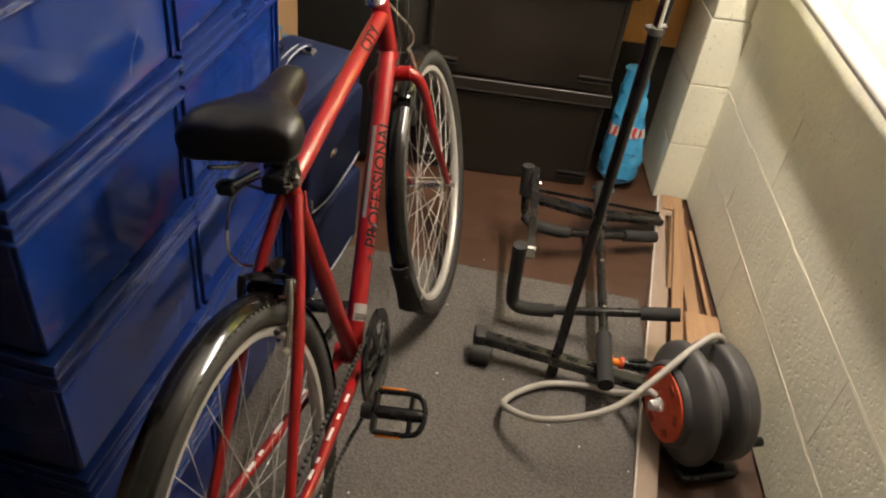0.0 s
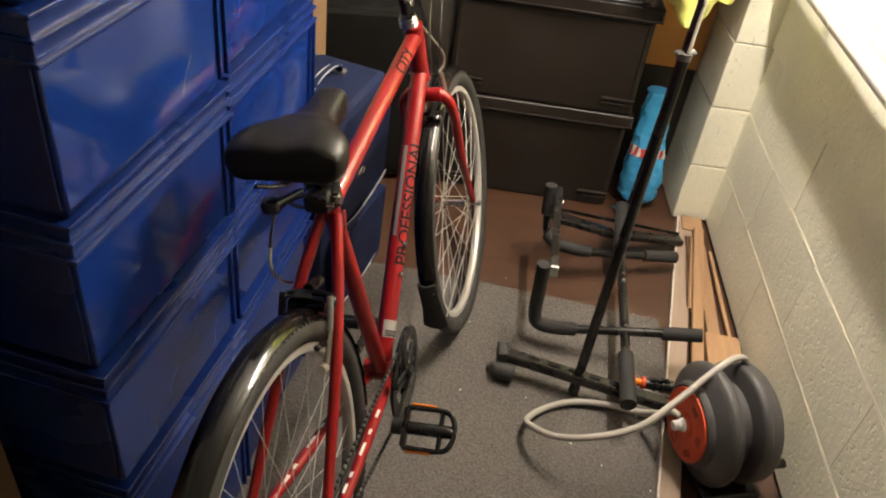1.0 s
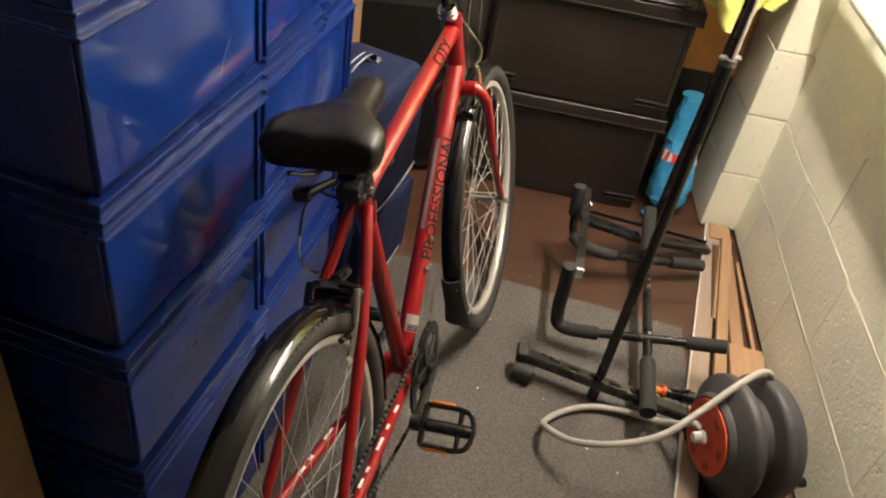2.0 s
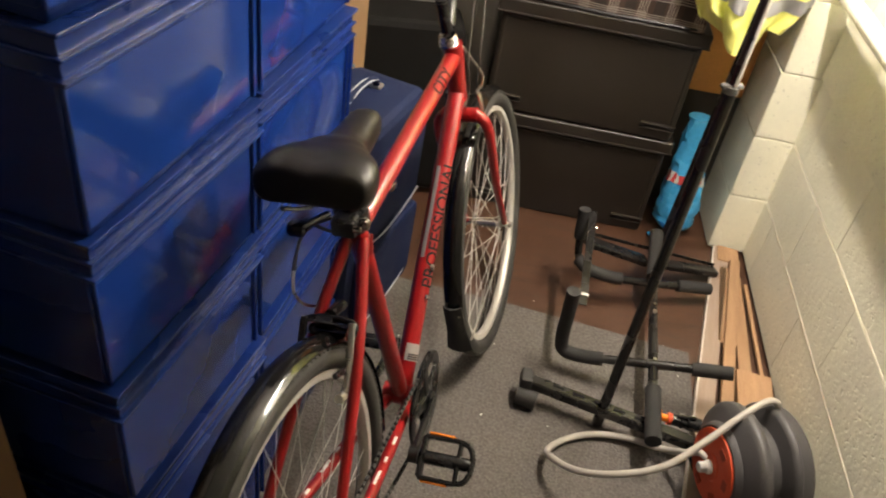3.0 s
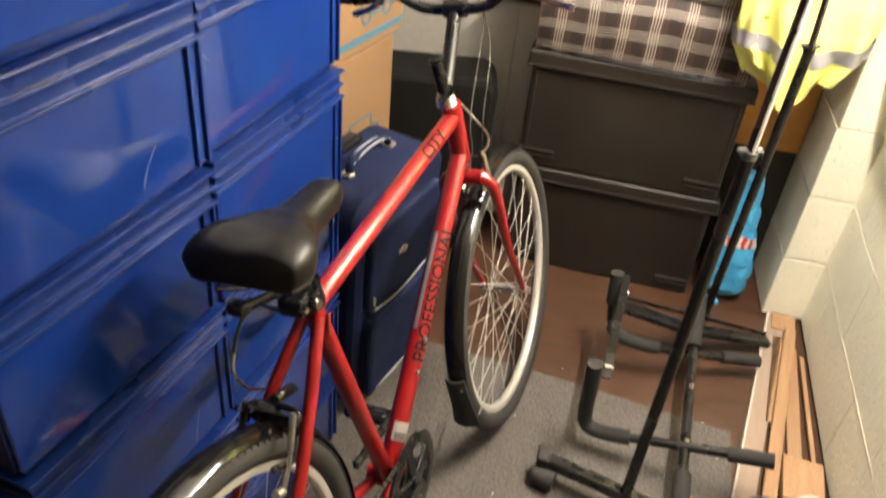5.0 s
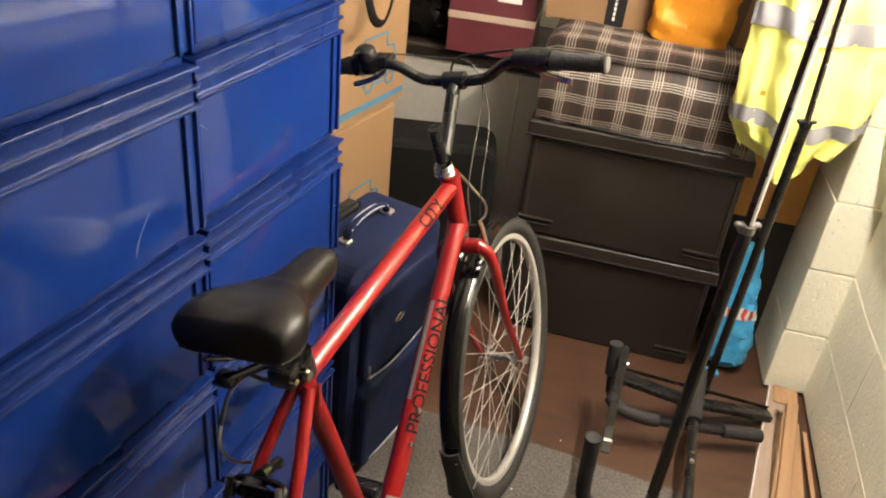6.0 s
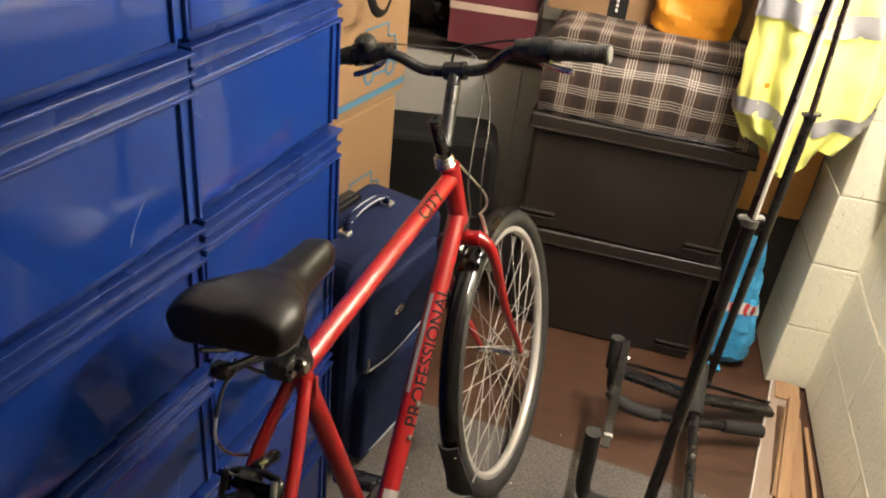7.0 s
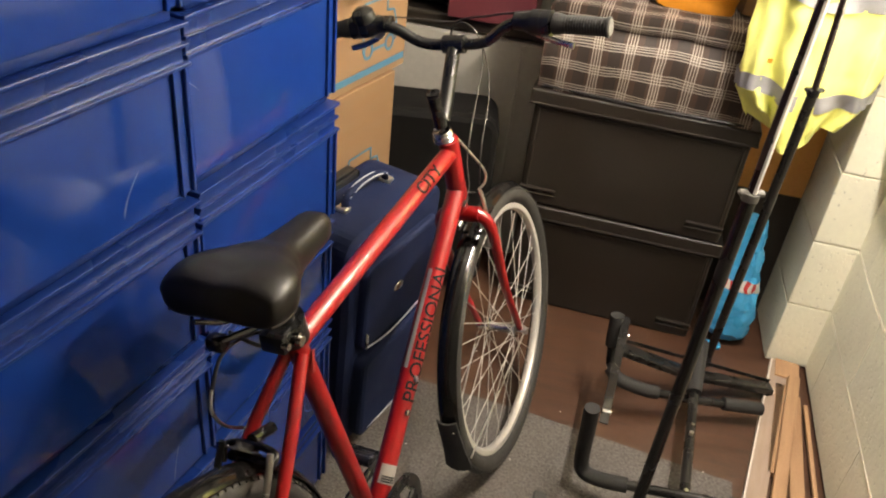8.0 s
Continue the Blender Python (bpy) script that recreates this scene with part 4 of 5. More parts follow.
def suitcase(m, w, d, h, mat, note, details):
    """A soft suitcase: local x is its broad front's normal, y along the front, z up."""
    ob = thing("suitcase", m, note, "suitcase")
    # broad rounded corners seen from the front
    shell = geo_move(rounded_slab(w, h - 0.03, d, 0.055, 0.022), Matrix(((0, 0, 1, -d), (1, 0, 0, 0), (0, 1, 0, h / 2 + 0.012), (0, 0, 0, 1))))
    part("shell", shell, mat, ob)
    for y in (-w / 2 + 0.06, w / 2 - 0.06):
        for x in (-0.05, -d + 0.05):
            part("wheel_foot", geo_move(lathe([(0, -0.012), (0.018, -0.012), (0.02, 0), (0.018, 0.012), (0, 0.012)], 14), at(x, y, 0.02, 90, 0, 0)), BLACK, ob)
    if details:
        part("front_pocket", geo_move(rounded_slab(w - 0.07, h * 0.40, 0.045, 0.03, 0.012), Matrix(((0, 0, 1, -0.012), (1, 0, 0, 0), (0, 1, 0, h * 0.29), (0, 0, 0, 1)))), mat, ob, "padded lower pocket")
        part("upper_pocket", geo_move(rounded_slab(w - 0.07, h * 0.36, 0.030, 0.03, 0.010), Matrix(((0, 0, 1, -0.010), (1, 0, 0, 0), (0, 1, 0, h * 0.70), (0, 0, 0, 1)))), mat, ob, "flat upper pocket")
        part("piping", sweep(smooth_path([(0.026, -w / 2 + 0.05, h * 0.545), (0.030, -0.06, h * 0.530), (0.030, 0.06, h * 0.545), (0.026, w / 2 - 0.05, h * 0.56)], 6), 0.0022, 6), PIPING, ob, "pale grey piping")
        part("piping", sweep(smooth_path([(0.030, -w / 2 + 0.05, h * 0.12), (0.034, -0.06, h * 0.115), (0.034, 0.06, h * 0.12), (0.030, w / 2 - 0.05, h * 0.14)], 6), 0.0022, 6), PIPING, ob, "pale grey piping")
        part("badge", geo_move(lathe([(0, 0), (0.022, 0), (0.022, 0.003), (0.018, 0.005), (0, 0.005)], 24), Matrix(((0, 0, 1, 0.017), (1, 0, 0, -0.02), (0, 0.55, 0, h * 0.70), (0, 0, 0, 1)))), STEEL, ob, "small oval metal badge")
        part("zip_pull", bar((0.022, -w / 2 + 0.05, h * 0.60), (0.022, -w / 2 + 0.05, h * 0.53), 0.008, 0.003), STEEL, ob)
        part("zip", sweep([(-0.060, -w / 2 - 0.001, 0.08), (-0.060, -w / 2 - 0.001, h - 0.08)], 0.004, 6), BLACK, ob)
    zt = h - 0.004
    if not details:
        return ob
    part("top_handle", sweep(smooth_path([(-d / 2, -0.085, zt), (-d / 2, -0.075, zt + 0.028), (-d / 2, -0.03, zt + 0.038), (-d / 2, 0.03, zt + 0.038), (-d / 2, 0.075, zt + 0.028), (-d / 2, 0.085, zt)], 5), 0.010, 10, flat=0.6), mat, ob, "padded carry handle")
    for dx in (-0.008, 0.008):
        part("handle_piping", sweep(smooth_path([(-d / 2 + dx, -0.078, zt + 0.028), (-d / 2 + dx, -0.03, zt + 0.042), (-d / 2 + dx, 0.03, zt + 0.042), (-d / 2 + dx, 0.078, zt + 0.028)], 5), 0.0018, 6), PIPING, ob, "pale stitched edge")
    for y in (-0.09, 0.09):
        part("handle_ring", box(0.03, 0.026, 0.012, 0.003, 1, (-d / 2, y, zt + 0.004)), STEEL, ob)
    part("trolley_cap", geo_join(box(0.035, 0.13, 0.02, 0.005, 2, (-d + 0.03, 0, zt + 0.008)), box(0.026, 0.10, 0.012, 0.004, 2, (-d + 0.03, 0, zt + 0.022))), BLACK, ob, "black trolley handle cap")
    return ob


suitcase(pose(-0.118, 1.850, 0, 0, 1.5, -15), 0.40, 0.21, 0.66, NAVY, "navy blue fabric suitcase with pale piping, standing upright", True)
suitcase(pose(-0.185, 2.46, 0, 0, 0, -78), 0.40, 0.20, 0.640, NYLON, "black fabric suitcase standing behind a navy one", False)


# cardboard removal boxes behind the crates


def line_print(name, pts, w, parent, m, mat=None, closed=False):
    """Printed line work: flat strips on the local xy plane."""
    gs = []
    q = list(pts) + ([pts[0]] if closed else [])
    for a, b in zip(q, q[1:]):
        gs.append(bar((a[0], a[1], 0.0008), (b[0], b[1], 0.0008), w, 0.0012, 0, up=(0, 0, 1)))
    return part(name, geo_join(*gs), mat or BLUEINK, parent, "", m)


def removal_box(m, w, d, h, note, print_z):
    """Local x is the seen side's normal, y runs along it."""
    ob = thing("removal_box", m, note, "cardboard box", "removal boxes")
    part("carton", span(-d, 0, -w / 2, w / 2, 0, h, 0.004, 2), BOARD, ob)
    side = Matrix(((0, 0, 1, 0.0), (1, 0, 0, 0), (0, 1, 0, 0), (0, 0, 0, 1)))
    if print_z is not None:
        pm = side @ Matrix.Translation((0.075, print_z, 0))
        line_print("van_print", [(-0.075, 0.0), (-0.075, 0.125), (0.035, 0.125), (0.035, 0.09), (0.070, 0.085), (0.085, 0.05), (0.085, 0.0)], 0.006, ob, pm)
        line_print("van_print", [(-0.03, -0.002), (0.03, -0.002)], 0.008, ob, pm)
        for cx in (-0.05, 0.055):
            line_print("van_wheel_print", [(cx + 0.020 * math.cos(k * math.pi / 6), 0.020 * math.sin(k * math.pi / 6)) for k in range(12)], 0.008, ob, pm, closed=True)
        line_print("stripe_print", [(-w / 2 + 0.01, -0.055), (w / 2 - 0.01, -0.055)], 0.018, ob, pm @ Matrix.Translation((-0.075, 0, 0)))
    return ob


removal_box(pose(-0.338, 2.140, -0.004, 0, 0, -14), 0.44, 0.40, 0.790, "tall brown cardboard removal box behind the crates", 0.47)
removal_box(pose(-0.332, 2.200, 0.787, 0, 0, -14), 0.44, 0.40, 0.50, "brown cardboard removal box printed with a blue van", 0.085)
strap = thing("strap", pose(-0.285, 2.12, 1.085, 0, 0, -14), "black webbing strap looped over a box", "strap")
part("loop", sweep(smooth_path([(0, -0.055, 0.16), (0.012, -0.058, 0.07), (0.016, -0.03, 0.0), (0.016, 0.02, -0.012), (0.014, 0.055, 0.05), (0.0, 0.06, 0.16)], 8), 0.011, 8, flat=0.3), NYLON, strap)

# grey tub, with a burgundy gift box and a black sack on it
tub = thing("storage_tub", pose(-0.20, 2.90, -0.004), "grey plastic storage tub with a dark lid", "storage box")
part("body", span(-0.33, 0.29, -0.12, 0.30, 0, 0.80, 0.02, 3), GREYBOX, tub)
part("lid", span(-0.34, 0.30, -0.135, 0.31, 0.80, 0.845, 0.012, 3), TRUNK, tub)
part("moulded_rib", span(0.20, 0.21, -0.124, -0.10, 0.05, 0.78, 0.003), GREYBOX, tub)
gift = thing("gift_box", pose(-0.105, 2.83, 0.842, 0, 0, 2), "burgundy card gift box with a taupe ribbon", "gift box")
part("carton", span(-0.135, 0.135, -0.09, 0.15, 0, 0.26, 0.003), BURGUNDY, gift)
part("ribbon", span(-0.1365, 0.1365, -0.0915, 0.1515, 0.105, 0.127, 0.001), RIBBON, gift)
part("lid", span(-0.138, 0.138, -0.093, 0.153, 0.20, 0.262, 0.003), BURGUNDY, gift)
part("label", span(0.012, 0.085, -0.0925, -0.090, 0.172, 0.196, 0.0006), PAPERWHITE, gift, "small white label")
random.seed(11)


def crumple(g, amp, scale, seed=0.0):
    """Pushes vertices about with smooth noise, for film and cloth."""
    out = []
    for v in g[0]:
        v = Vector(v)
        n1 = noise.noise_vector(v * scale + Vector((seed, seed * 2, 0)))
        n2 = noise.noise_vector(v * scale * 2.7 + Vector((seed, 5, seed)))
        out.append(v + n1 * amp + n2 * amp * 0.45)
    return out, g[1]


def dense_box(sx, sy, sz, n=10, power=4.0):
    """A superellipsoid-like sack with many faces; base at z = 0."""
    rings = []
    for i in range(n * 2 + 1):
        f = i / (n * 2)
        zz = f * sz
        k = (1 - abs(2 * f - 1) ** power) ** (1 / power)
        k = max(k, 0.02)
        r = []
        for j in range(32):
            a = 2 * math.pi * j / 32
            c, s = math.cos(a), math.sin(a)
            r.append((sx / 2 * k * math.copysign(abs(c) ** 0.6, c), sy / 2 * k * math.copysign(abs(s) ** 0.6, s), zz))
        rings.append(r)
    return loft(rings)


sack = thing("black_sack", pose(-0.345, 2.86, 0.845), "crumpled shiny black plastic sack", "sack")
part("film", crumple(crumple(dense_box(0.20, 0.16, 0.34, 16), 0.024, 20, 3), 0.008, 60, 5), GUARD, sack, angle=30)

# plaid zipped bag lying over the trunks


def plaid_material():
    mt = bpy.data.materials.new("brown_plaid_cloth")
    mt.use_nodes = True
    nt = mt.node_tree
    nd, ln = nt.nodes, nt.links
    bs = nd["Principled BSDF"]
    bs.inputs["Roughness"].default_value = 0.7
    tc = nd.new("ShaderNodeUVMap")
    sep = nd.new("ShaderNodeSeparateXYZ")
    wob = nd.new("ShaderNodeTexNoise")
    wob.inputs["Scale"].default_value = 14
    ad = nd.new("ShaderNodeVectorMath")
    ad.operation = "MULTIPLY_ADD"
    ad.inputs[1].default_value = (0.006, 0.006, 0)
    ln.new(tc.outputs["UV"], wob.inputs["Vector"])
    ln.new(wob.outputs["Color"], ad.inputs[0])
    ln.new(tc.outputs["UV"], ad.inputs[2])
    ln.new(ad.outputs[0], sep.inputs[0])

    def math_node(op, a, b=None):
        m = nd.new("ShaderNodeMath")
        m.operation = op
        for i, q in enumerate((a, b)):
            if q is None:
                continue
            if isinstance(q, (int, float)):
                m.inputs[i].default_value = q
            else:
                ln.new(q, m.inputs[i])
        return m.outputs[0]

    def bands(axis, period, lines, width):
        f = math_node("FRACT", math_node("DIVIDE", axis, period))
        out = None
        for c in lines:
            d = math_node("LESS_THAN", math_node("ABSOLUTE", math_node("SUBTRACT", f, c)), width)
            out = d if out is None else math_node("MAXIMUM", out, d)
        return f, out

    fu, wu = bands(sep.outputs["X"], 0.086, (0.12, 0.21, 0.30, 0.39), 0.019)
    fv, wv = bands(sep.outputs["Y"], 0.070, (0.16, 0.27, 0.38, 0.49), 0.022)
    dark = nd.new("ShaderNodeMix")
    dark.data_type = "RGBA"
    dark.inputs["A"].default_value = (0.038, 0.018, 0.0105, 1)
    dark.inputs["B"].default_value = (0.018, 0.010, 0.0065, 1)
    ln.new(math_node("GREATER_THAN", fu, 0.62), dark.inputs["Factor"])
    pale = nd.new("ShaderNodeMix")
    pale.data_type = "RGBA"
    pale.inputs["B"].default_value = (0.32, 0.285, 0.245, 1)
    ln.new(dark.outputs["Result"], pale.inputs["A"])
    fac = math_node("MINIMUM", math_node("MULTIPLY", math_node("ADD", wu, wv), 0.72), 1.0)
    ln.new(fac, pale.inputs["Factor"])
    ln.new(pale.outputs["Result"], bs.inputs["Base Color"])
    weave = nd.new("ShaderNodeTexNoise")
    weave.inputs["Scale"].default_value = 300
    ln.new(tc.outputs["UV"], weave.inputs["Vector"])
    bp = nd.new("ShaderNodeBump")
    bp.inputs["Strength"].default_value, bp.inputs["Distance"].default_value = 0.4, 0.001
    ln.new(weave.outputs["Fac"], bp.inputs["Height"])
    ln.new(bp.outputs["Normal"], bs.inputs["Normal"])
    return mt


PLAID = plaid_material()


def plaid_bag():
    ob = thing("plaid_bag", pose(0.395, 2.500, 0.752, 0, 0, -3), "brown and black plaid zipped bag lying on black trunks", "bag")
    L, Dp, Hh = 0.60, 0.36, 0.255
    nu, nv = 60, 36
    prof = []
    # section from the front foot up over the top and down behind
    for k in range(nv + 1):
        f = k / nv
        if f < 0.36:
            g = f / 0.36
            prof.append((-0.012 * math.sin(g * math.pi) + 0.030 * math.exp(-((g - 0.84) / 0.09) ** 2), Hh * 0.90 * g))
        elif f < 0.72:
            g = (f - 0.36) / 0.36
            prof.append((0.015 + (Dp - 0.03) * g, Hh * (0.97 + 0.03 * math.sin(g * math.pi))))
        else:
            g = (f - 0.72) / 0.28
            prof.append((Dp, Hh * 0.92 * (1 - g)))
    arc = [0.0]
    for a, b in zip(prof, prof[1:]):
        arc.append(arc[-1] + math.hypot(b[0] - a[0], b[1] - a[1]))
    vs, fs, uv = [], [], []
    for i in range(nu + 1):
        x = -L / 2 + L * i / nu
        end = min(1.0, min(x + L / 2, L / 2 - x) / 0.03)
        for k, (y, z) in enumerate(prof):
            p = Vector((x, y, z))
            w = noise.noise_vector(Vector((x * 9, arc[k] * 7, 0.3)))
            p += Vector((w.x * 0.004, w.y * 0.012, w.z * 0.008 * (1 if z > 0.02 else 0)))
            p.z = max(0.001, p.z * (0.93 + 0.07 * end))
            vs.append(p)
            uv.append((x + L, arc[k]))
    n = nv + 1
    for i in range(nu):
        for k in range(nv):
            fs.append((i * n + k, (i + 1) * n + k, (i + 1) * n + k + 1, i * n + k + 1))
    fs.append(tuple(range(n)))
    fs.append(tuple(nu * n + k for k in reversed(range(n))))
    sh = part("cover", (vs, fs), PLAID, ob, angle=70)
    lay = sh.data.uv_layers.new(name="UVMap")
    for lp in sh.data.loops:
        lay.data[lp.index].uv = uv[lp.vertex_index]
    part("zip", sweep([(-L / 2 + 0.02, -0.004, 0.012), (0, -0.010, 0.008), (L / 2 - 0.02, -0.004, 0.010)], 0.004, 6), BLACK, ob)
    return ob


plaid_bag()


def parcel(m, sx, sy, sz, note, tape):
    ob = thing("parcel", m, note, "cardboard box", "parcels")
    part("carton", span(-sx / 2, sx / 2, 0, sy, 0, sz, 0.003), BOARD, ob)
    if tape:
        part("paper_tape", span(0.02, 0.075, -0.0012, 0.002, 0.001, sz - 0.001, 0.0004), DARKINK, ob, "dark printed paper tape")
        part("tape_mark", geo_join(*[span(0.042, 0.048, -0.0022, 0.0, 0.02 + 0.014 * k, 0.030 + 0.014 * k) for k in range(5)]), PAPERWHITE, ob, "pale printed mark")
    return ob


parcel(pose(0.215, 2.69, 1.004, 0, 0, -2), 0.31, 0.14, 0.30, "brown cardboard parcel sealed with dark printed tape", True)
parcel(pose(0.70, 2.66, 1.002, 0, 6, 8), 0.20, 0.16, 0.28, "brown cardboard parcel leaning beside an orange bag", False)
obag = thing("orange_bag", pose(0.475, 2.665, 1.000, 0, 0, -3), "creased orange paper carrier bag", "bag")
part("paper", crumple(crumple(dense_box(0.225, 0.10, 0.36, 30, 12), 0.016, 9, 7), 0.006, 24, 2), KRAFT, obag, angle=23)

# brown box in the gap beside the pillar, over a black block added for its dark
gapbox = thing("orange_carton", pose(0.865, 2.74, 0.465, 0, 0, 0), "orange-brown carton wedged beside the pillar", "cardboard box")
part("carton", span(-0.115, 0.095, 0, 0.30, 0, 0.30, 0.003), material("orange_board", (0.56, 0.26, 0.06), 0.6, vary=0.12, fine=120, bump=0.1), gapbox)
gapfill = thing("gap_block", pose(0.845, 2.76, -0.004), "low black block filling the dark gap behind a blue bag", "cabinet")
part("body", span(-0.11, 0.12, 0, 0.36, 0, 0.470, 0.006), TRUNK, gapfill)

# blue plastic bag of compost-like goods
bbag = thing("blue_bag", pose(0.838, 2.560, 0.0, 0, 0, -10), "crumpled pale blue plastic bag with a red and white band", "plastic bag")


def bag_shape():
    rings = []
    for i in range(25):
        f = i / 24
        w = 0.070 * (0.55 + 0.45 * min(1, f / 0.06)) * (1 - 0.45 * max(0, f - 0.35) / 0.65)
        dpt = 0.050 * (0.4 + 0.6 * min(1, f / 0.1)) * (1 - 0.55 * max(0, f - 0.30) / 0.70)
        r = []
        for j in range(28):
            a = 2 * math.pi * j / 28
            c, s = math.cos(a), math.sin(a)
            r.append((w * math.copysign(abs(c) ** 0.75, c) - 0.03 * f, dpt * s + 0.03 * f * f, 0.005 + 0.43 * f))
        rings.append(r)
    return rings


br = bag_shape()
bag_ob = part("film", crumple(loft(br), 0.011, 36, 5), BLUEBAG, bbag, angle=28)
bag_ob.location = (0, 0, 0.006)


def bag_patch(i0, i1, j0, j1, off):
    vs, fs = [], []
    g = crumple(loft(br), 0.011, 36, 5)[0]
    n = j1 - j0 + 1
    for i in range(i0, i1 + 1):
        for j in range(j0, j1 + 1):
            v = g[i * 28 + j % 28]
            c = Vector((sum(g[i * 28 + q].x for q in range(28)) / 28, sum(g[i * 28 + q].y for q in range(28)) / 28, v.z))
            vs.append(v + (v - c).normalized() * off)
    for i in range(i1 - i0):
        for j in range(n - 1):
            fs.append((i * n + j, i * n + j + 1, (i + 1) * n + j + 1, (i + 1) * n + j))
    return vs, fs


pb = part("band", bag_patch(11, 13, 14, 28, 0.0012), PAPERWHITE, bbag, "white printed band")
pb.location = (0, 0, 0.006)
for k in range(5):
    q = part("band_mark", bag_patch(11, 13, 16 + 2 * k, 17 + 2 * k, 0.0022), REDINK, bbag, "red printed mark")
    q.location = (0, 0, 0.006)
part("tail", crumple(geo_move(span(-0.05, 0.02, -0.035, 0.0, 0, 0.012, 0.004), at(-0.03, -0.045, 0.0, 0, 0, 20)), 0.008, 40, 2), BLUEBAG, bbag)

# high-visibility jacket hung by the pillar


def jacket():
    ob = thing("hi_vis_jacket", pose(0.775, 2.43, 0), "yellow high-visibility jacket with grey reflective bands, hanging", "jacket")
    n, m = 110, 76
    z1 = 1.62

    def ringz(f, grow=0.0):
        r = []
        for j in range(n):
            a = 2 * math.pi * j / n
            c, s = math.cos(a), math.sin(a)
            hem = 0.835 - 0.075 * math.exp(-((c * 0.165 + 0.005) / (0.055 if c < -0.03 else 0.095)) ** 2) + 0.020 * max(0, c) ** 2 + 0.018 * math.sin(5 * a + 1)
            z = hem + (z1 - hem) * f
            wid = 0.160 + 0.018 * math.sin(f * 3.1) - 0.05 * max(0, f - 0.8) / 0.2
            tuck = 1 - 0.22 * max(0, 1 - f / 0.07)
            fold = 0.011 * math.sin(a * 7 + 2.5 * math.sin(f * 4)) * (1.2 - f) + 0.007 * math.sin(a * 13 + f * 9)
            wv = noise.noise_vector(Vector((c * 2.2, s * 2.2, z * 7)))
            w2 = noise.noise_vector(Vector((c * 5, s * 5, z * 17 + 3))) * 0.009 + noise.noise_vector(Vector((c * 11, s * 11, z * 40))) * 0.003
            wv = wv + w2 * (45 if f > 0.1 else 80)
            x = (wid * tuck + grow + fold * 0.4) * math.copysign(abs(c) ** 0.85, c) + wv.x * 0.010
            y = (0.062 * tuck + grow + fold) * s + wv.y * 0.020
            r.append((x, y, z + wv.z * 0.006))
        return r
    rings = [ringz(i / m) for i in range(m + 1)]
    part("cloth", loft(rings), HIVIS, ob, angle=80)
    for zc0, zc1 in ((0.892, 0.934), (1.135, 1.190), (1.33, 1.38)):
        vs, fs = [], []
        for zz in (zc0, zc0 + 0.25 * (zc1 - zc0), zc0 + 0.5 * (zc1 - zc0), zc0 + 0.75 * (zc1 - zc0), zc1):
            f = (zz - 0.83) / (z1 - 0.83)
            rr = ringz(f, 0.0050)
            vs += [Vector((x, y, zz + (z - zz) * 0.35)) for x, y, z in rr]
        for i in range(4):
            for j in range(n):
                q = (j + 1) % n
                fs.append((i * n + j, i * n + q, (i + 1) * n + q, (i + 1) * n + j))
        part("reflective_band", (vs, fs), TAPE, ob, "grey reflective band", angle=80)
    part("care_mark", box(0.012, 0.002, 0.012, 0.0005, 1, (-0.115, -0.072, 0.985)), AMBER, ob, "small orange mark")
    part("hook", sweep([(0, 0.03, 1.60), (0, 0.05, 1.66), (0, 0.075, 1.66)], 0.004, 8), STEEL, ob)
    return ob


jacket()

# ---- exercise frame on the floor ----
gym = thing("pull_up_frame", pose(0, 0, 0), "black steel pull-up bar frame with foam grips lying on the floor", "exercise frame")
A0, A1 = Vector((0.352, 1.628, 0.062)), Vector((0.775, 1.520, 0.062))
part("base_bar", bar(A0, A1, 0.034, 0.030, 0.004), BLACKPAINT, gym)
ad = (A1 - A0).normalized()
# Dull black strips stand in for the dark of open slots.
for k in range(5):
    p = A0 + ad * (0.06 + 0.055 * k)
    part("slot", bar(p + Vector((0, 0, 0.0172)), p + ad * 0.03 + Vector((0, 0, 0.0172)), 0.008, 0.001, 0), DARKINK, gym)
part("end_cap", box(0.03, 0.05, 0.046, 0.006, 2, tuple(A0 - ad * 0.012)), RUBBER, gym)
part("foot", sweep([A0 + Vector((-0.028, -0.02, -0.034)), A0 + Vector((0.024, -0.033, -0.034))], 0.027, 16), RUBBER, gym, "black rubber foot")


def bent_arm(name, pts, r, grips, note):
    path = smooth_path(pts, 8)
    a = part(name, sweep(path, r, 16), BLACKPAINT, gym, note)
    for p, q in grips:
        part("foam_grip", sweep([p, q], r + 0.0065, 18), FOAM, gym, "black foam grip")
    return a


# near arm: upright foam, bend, bar to the right with a foam end
bent_arm("near_arm", [(0.416, 1.758, 0.285), (0.420, 1.762, 0.20), (0.424, 1.766, 0.115), (0.436, 1.762, 0.075), (0.475, 1.752, 0.070), (0.54, 1.745, 0.080), (0.70, 1.722, 0.120), (0.868, 1.700, 0.158)], 0.0125,
         [((0.416, 1.758, 0.287), (0.420, 1.762, 0.20)), ((0.772, 1.712, 0.137), (0.872, 1.699, 0.159))], "bent black tube arm")
part("foam_sleeve", sweep(smooth_path([(0.420, 1.762, 0.20), (0.424, 1.766, 0.115), (0.436, 1.762, 0.075), (0.475, 1.752, 0.070), (0.545, 1.744, 0.081)], 8), 0.019, 16), FOAM, gym, "bent foam sleeve")
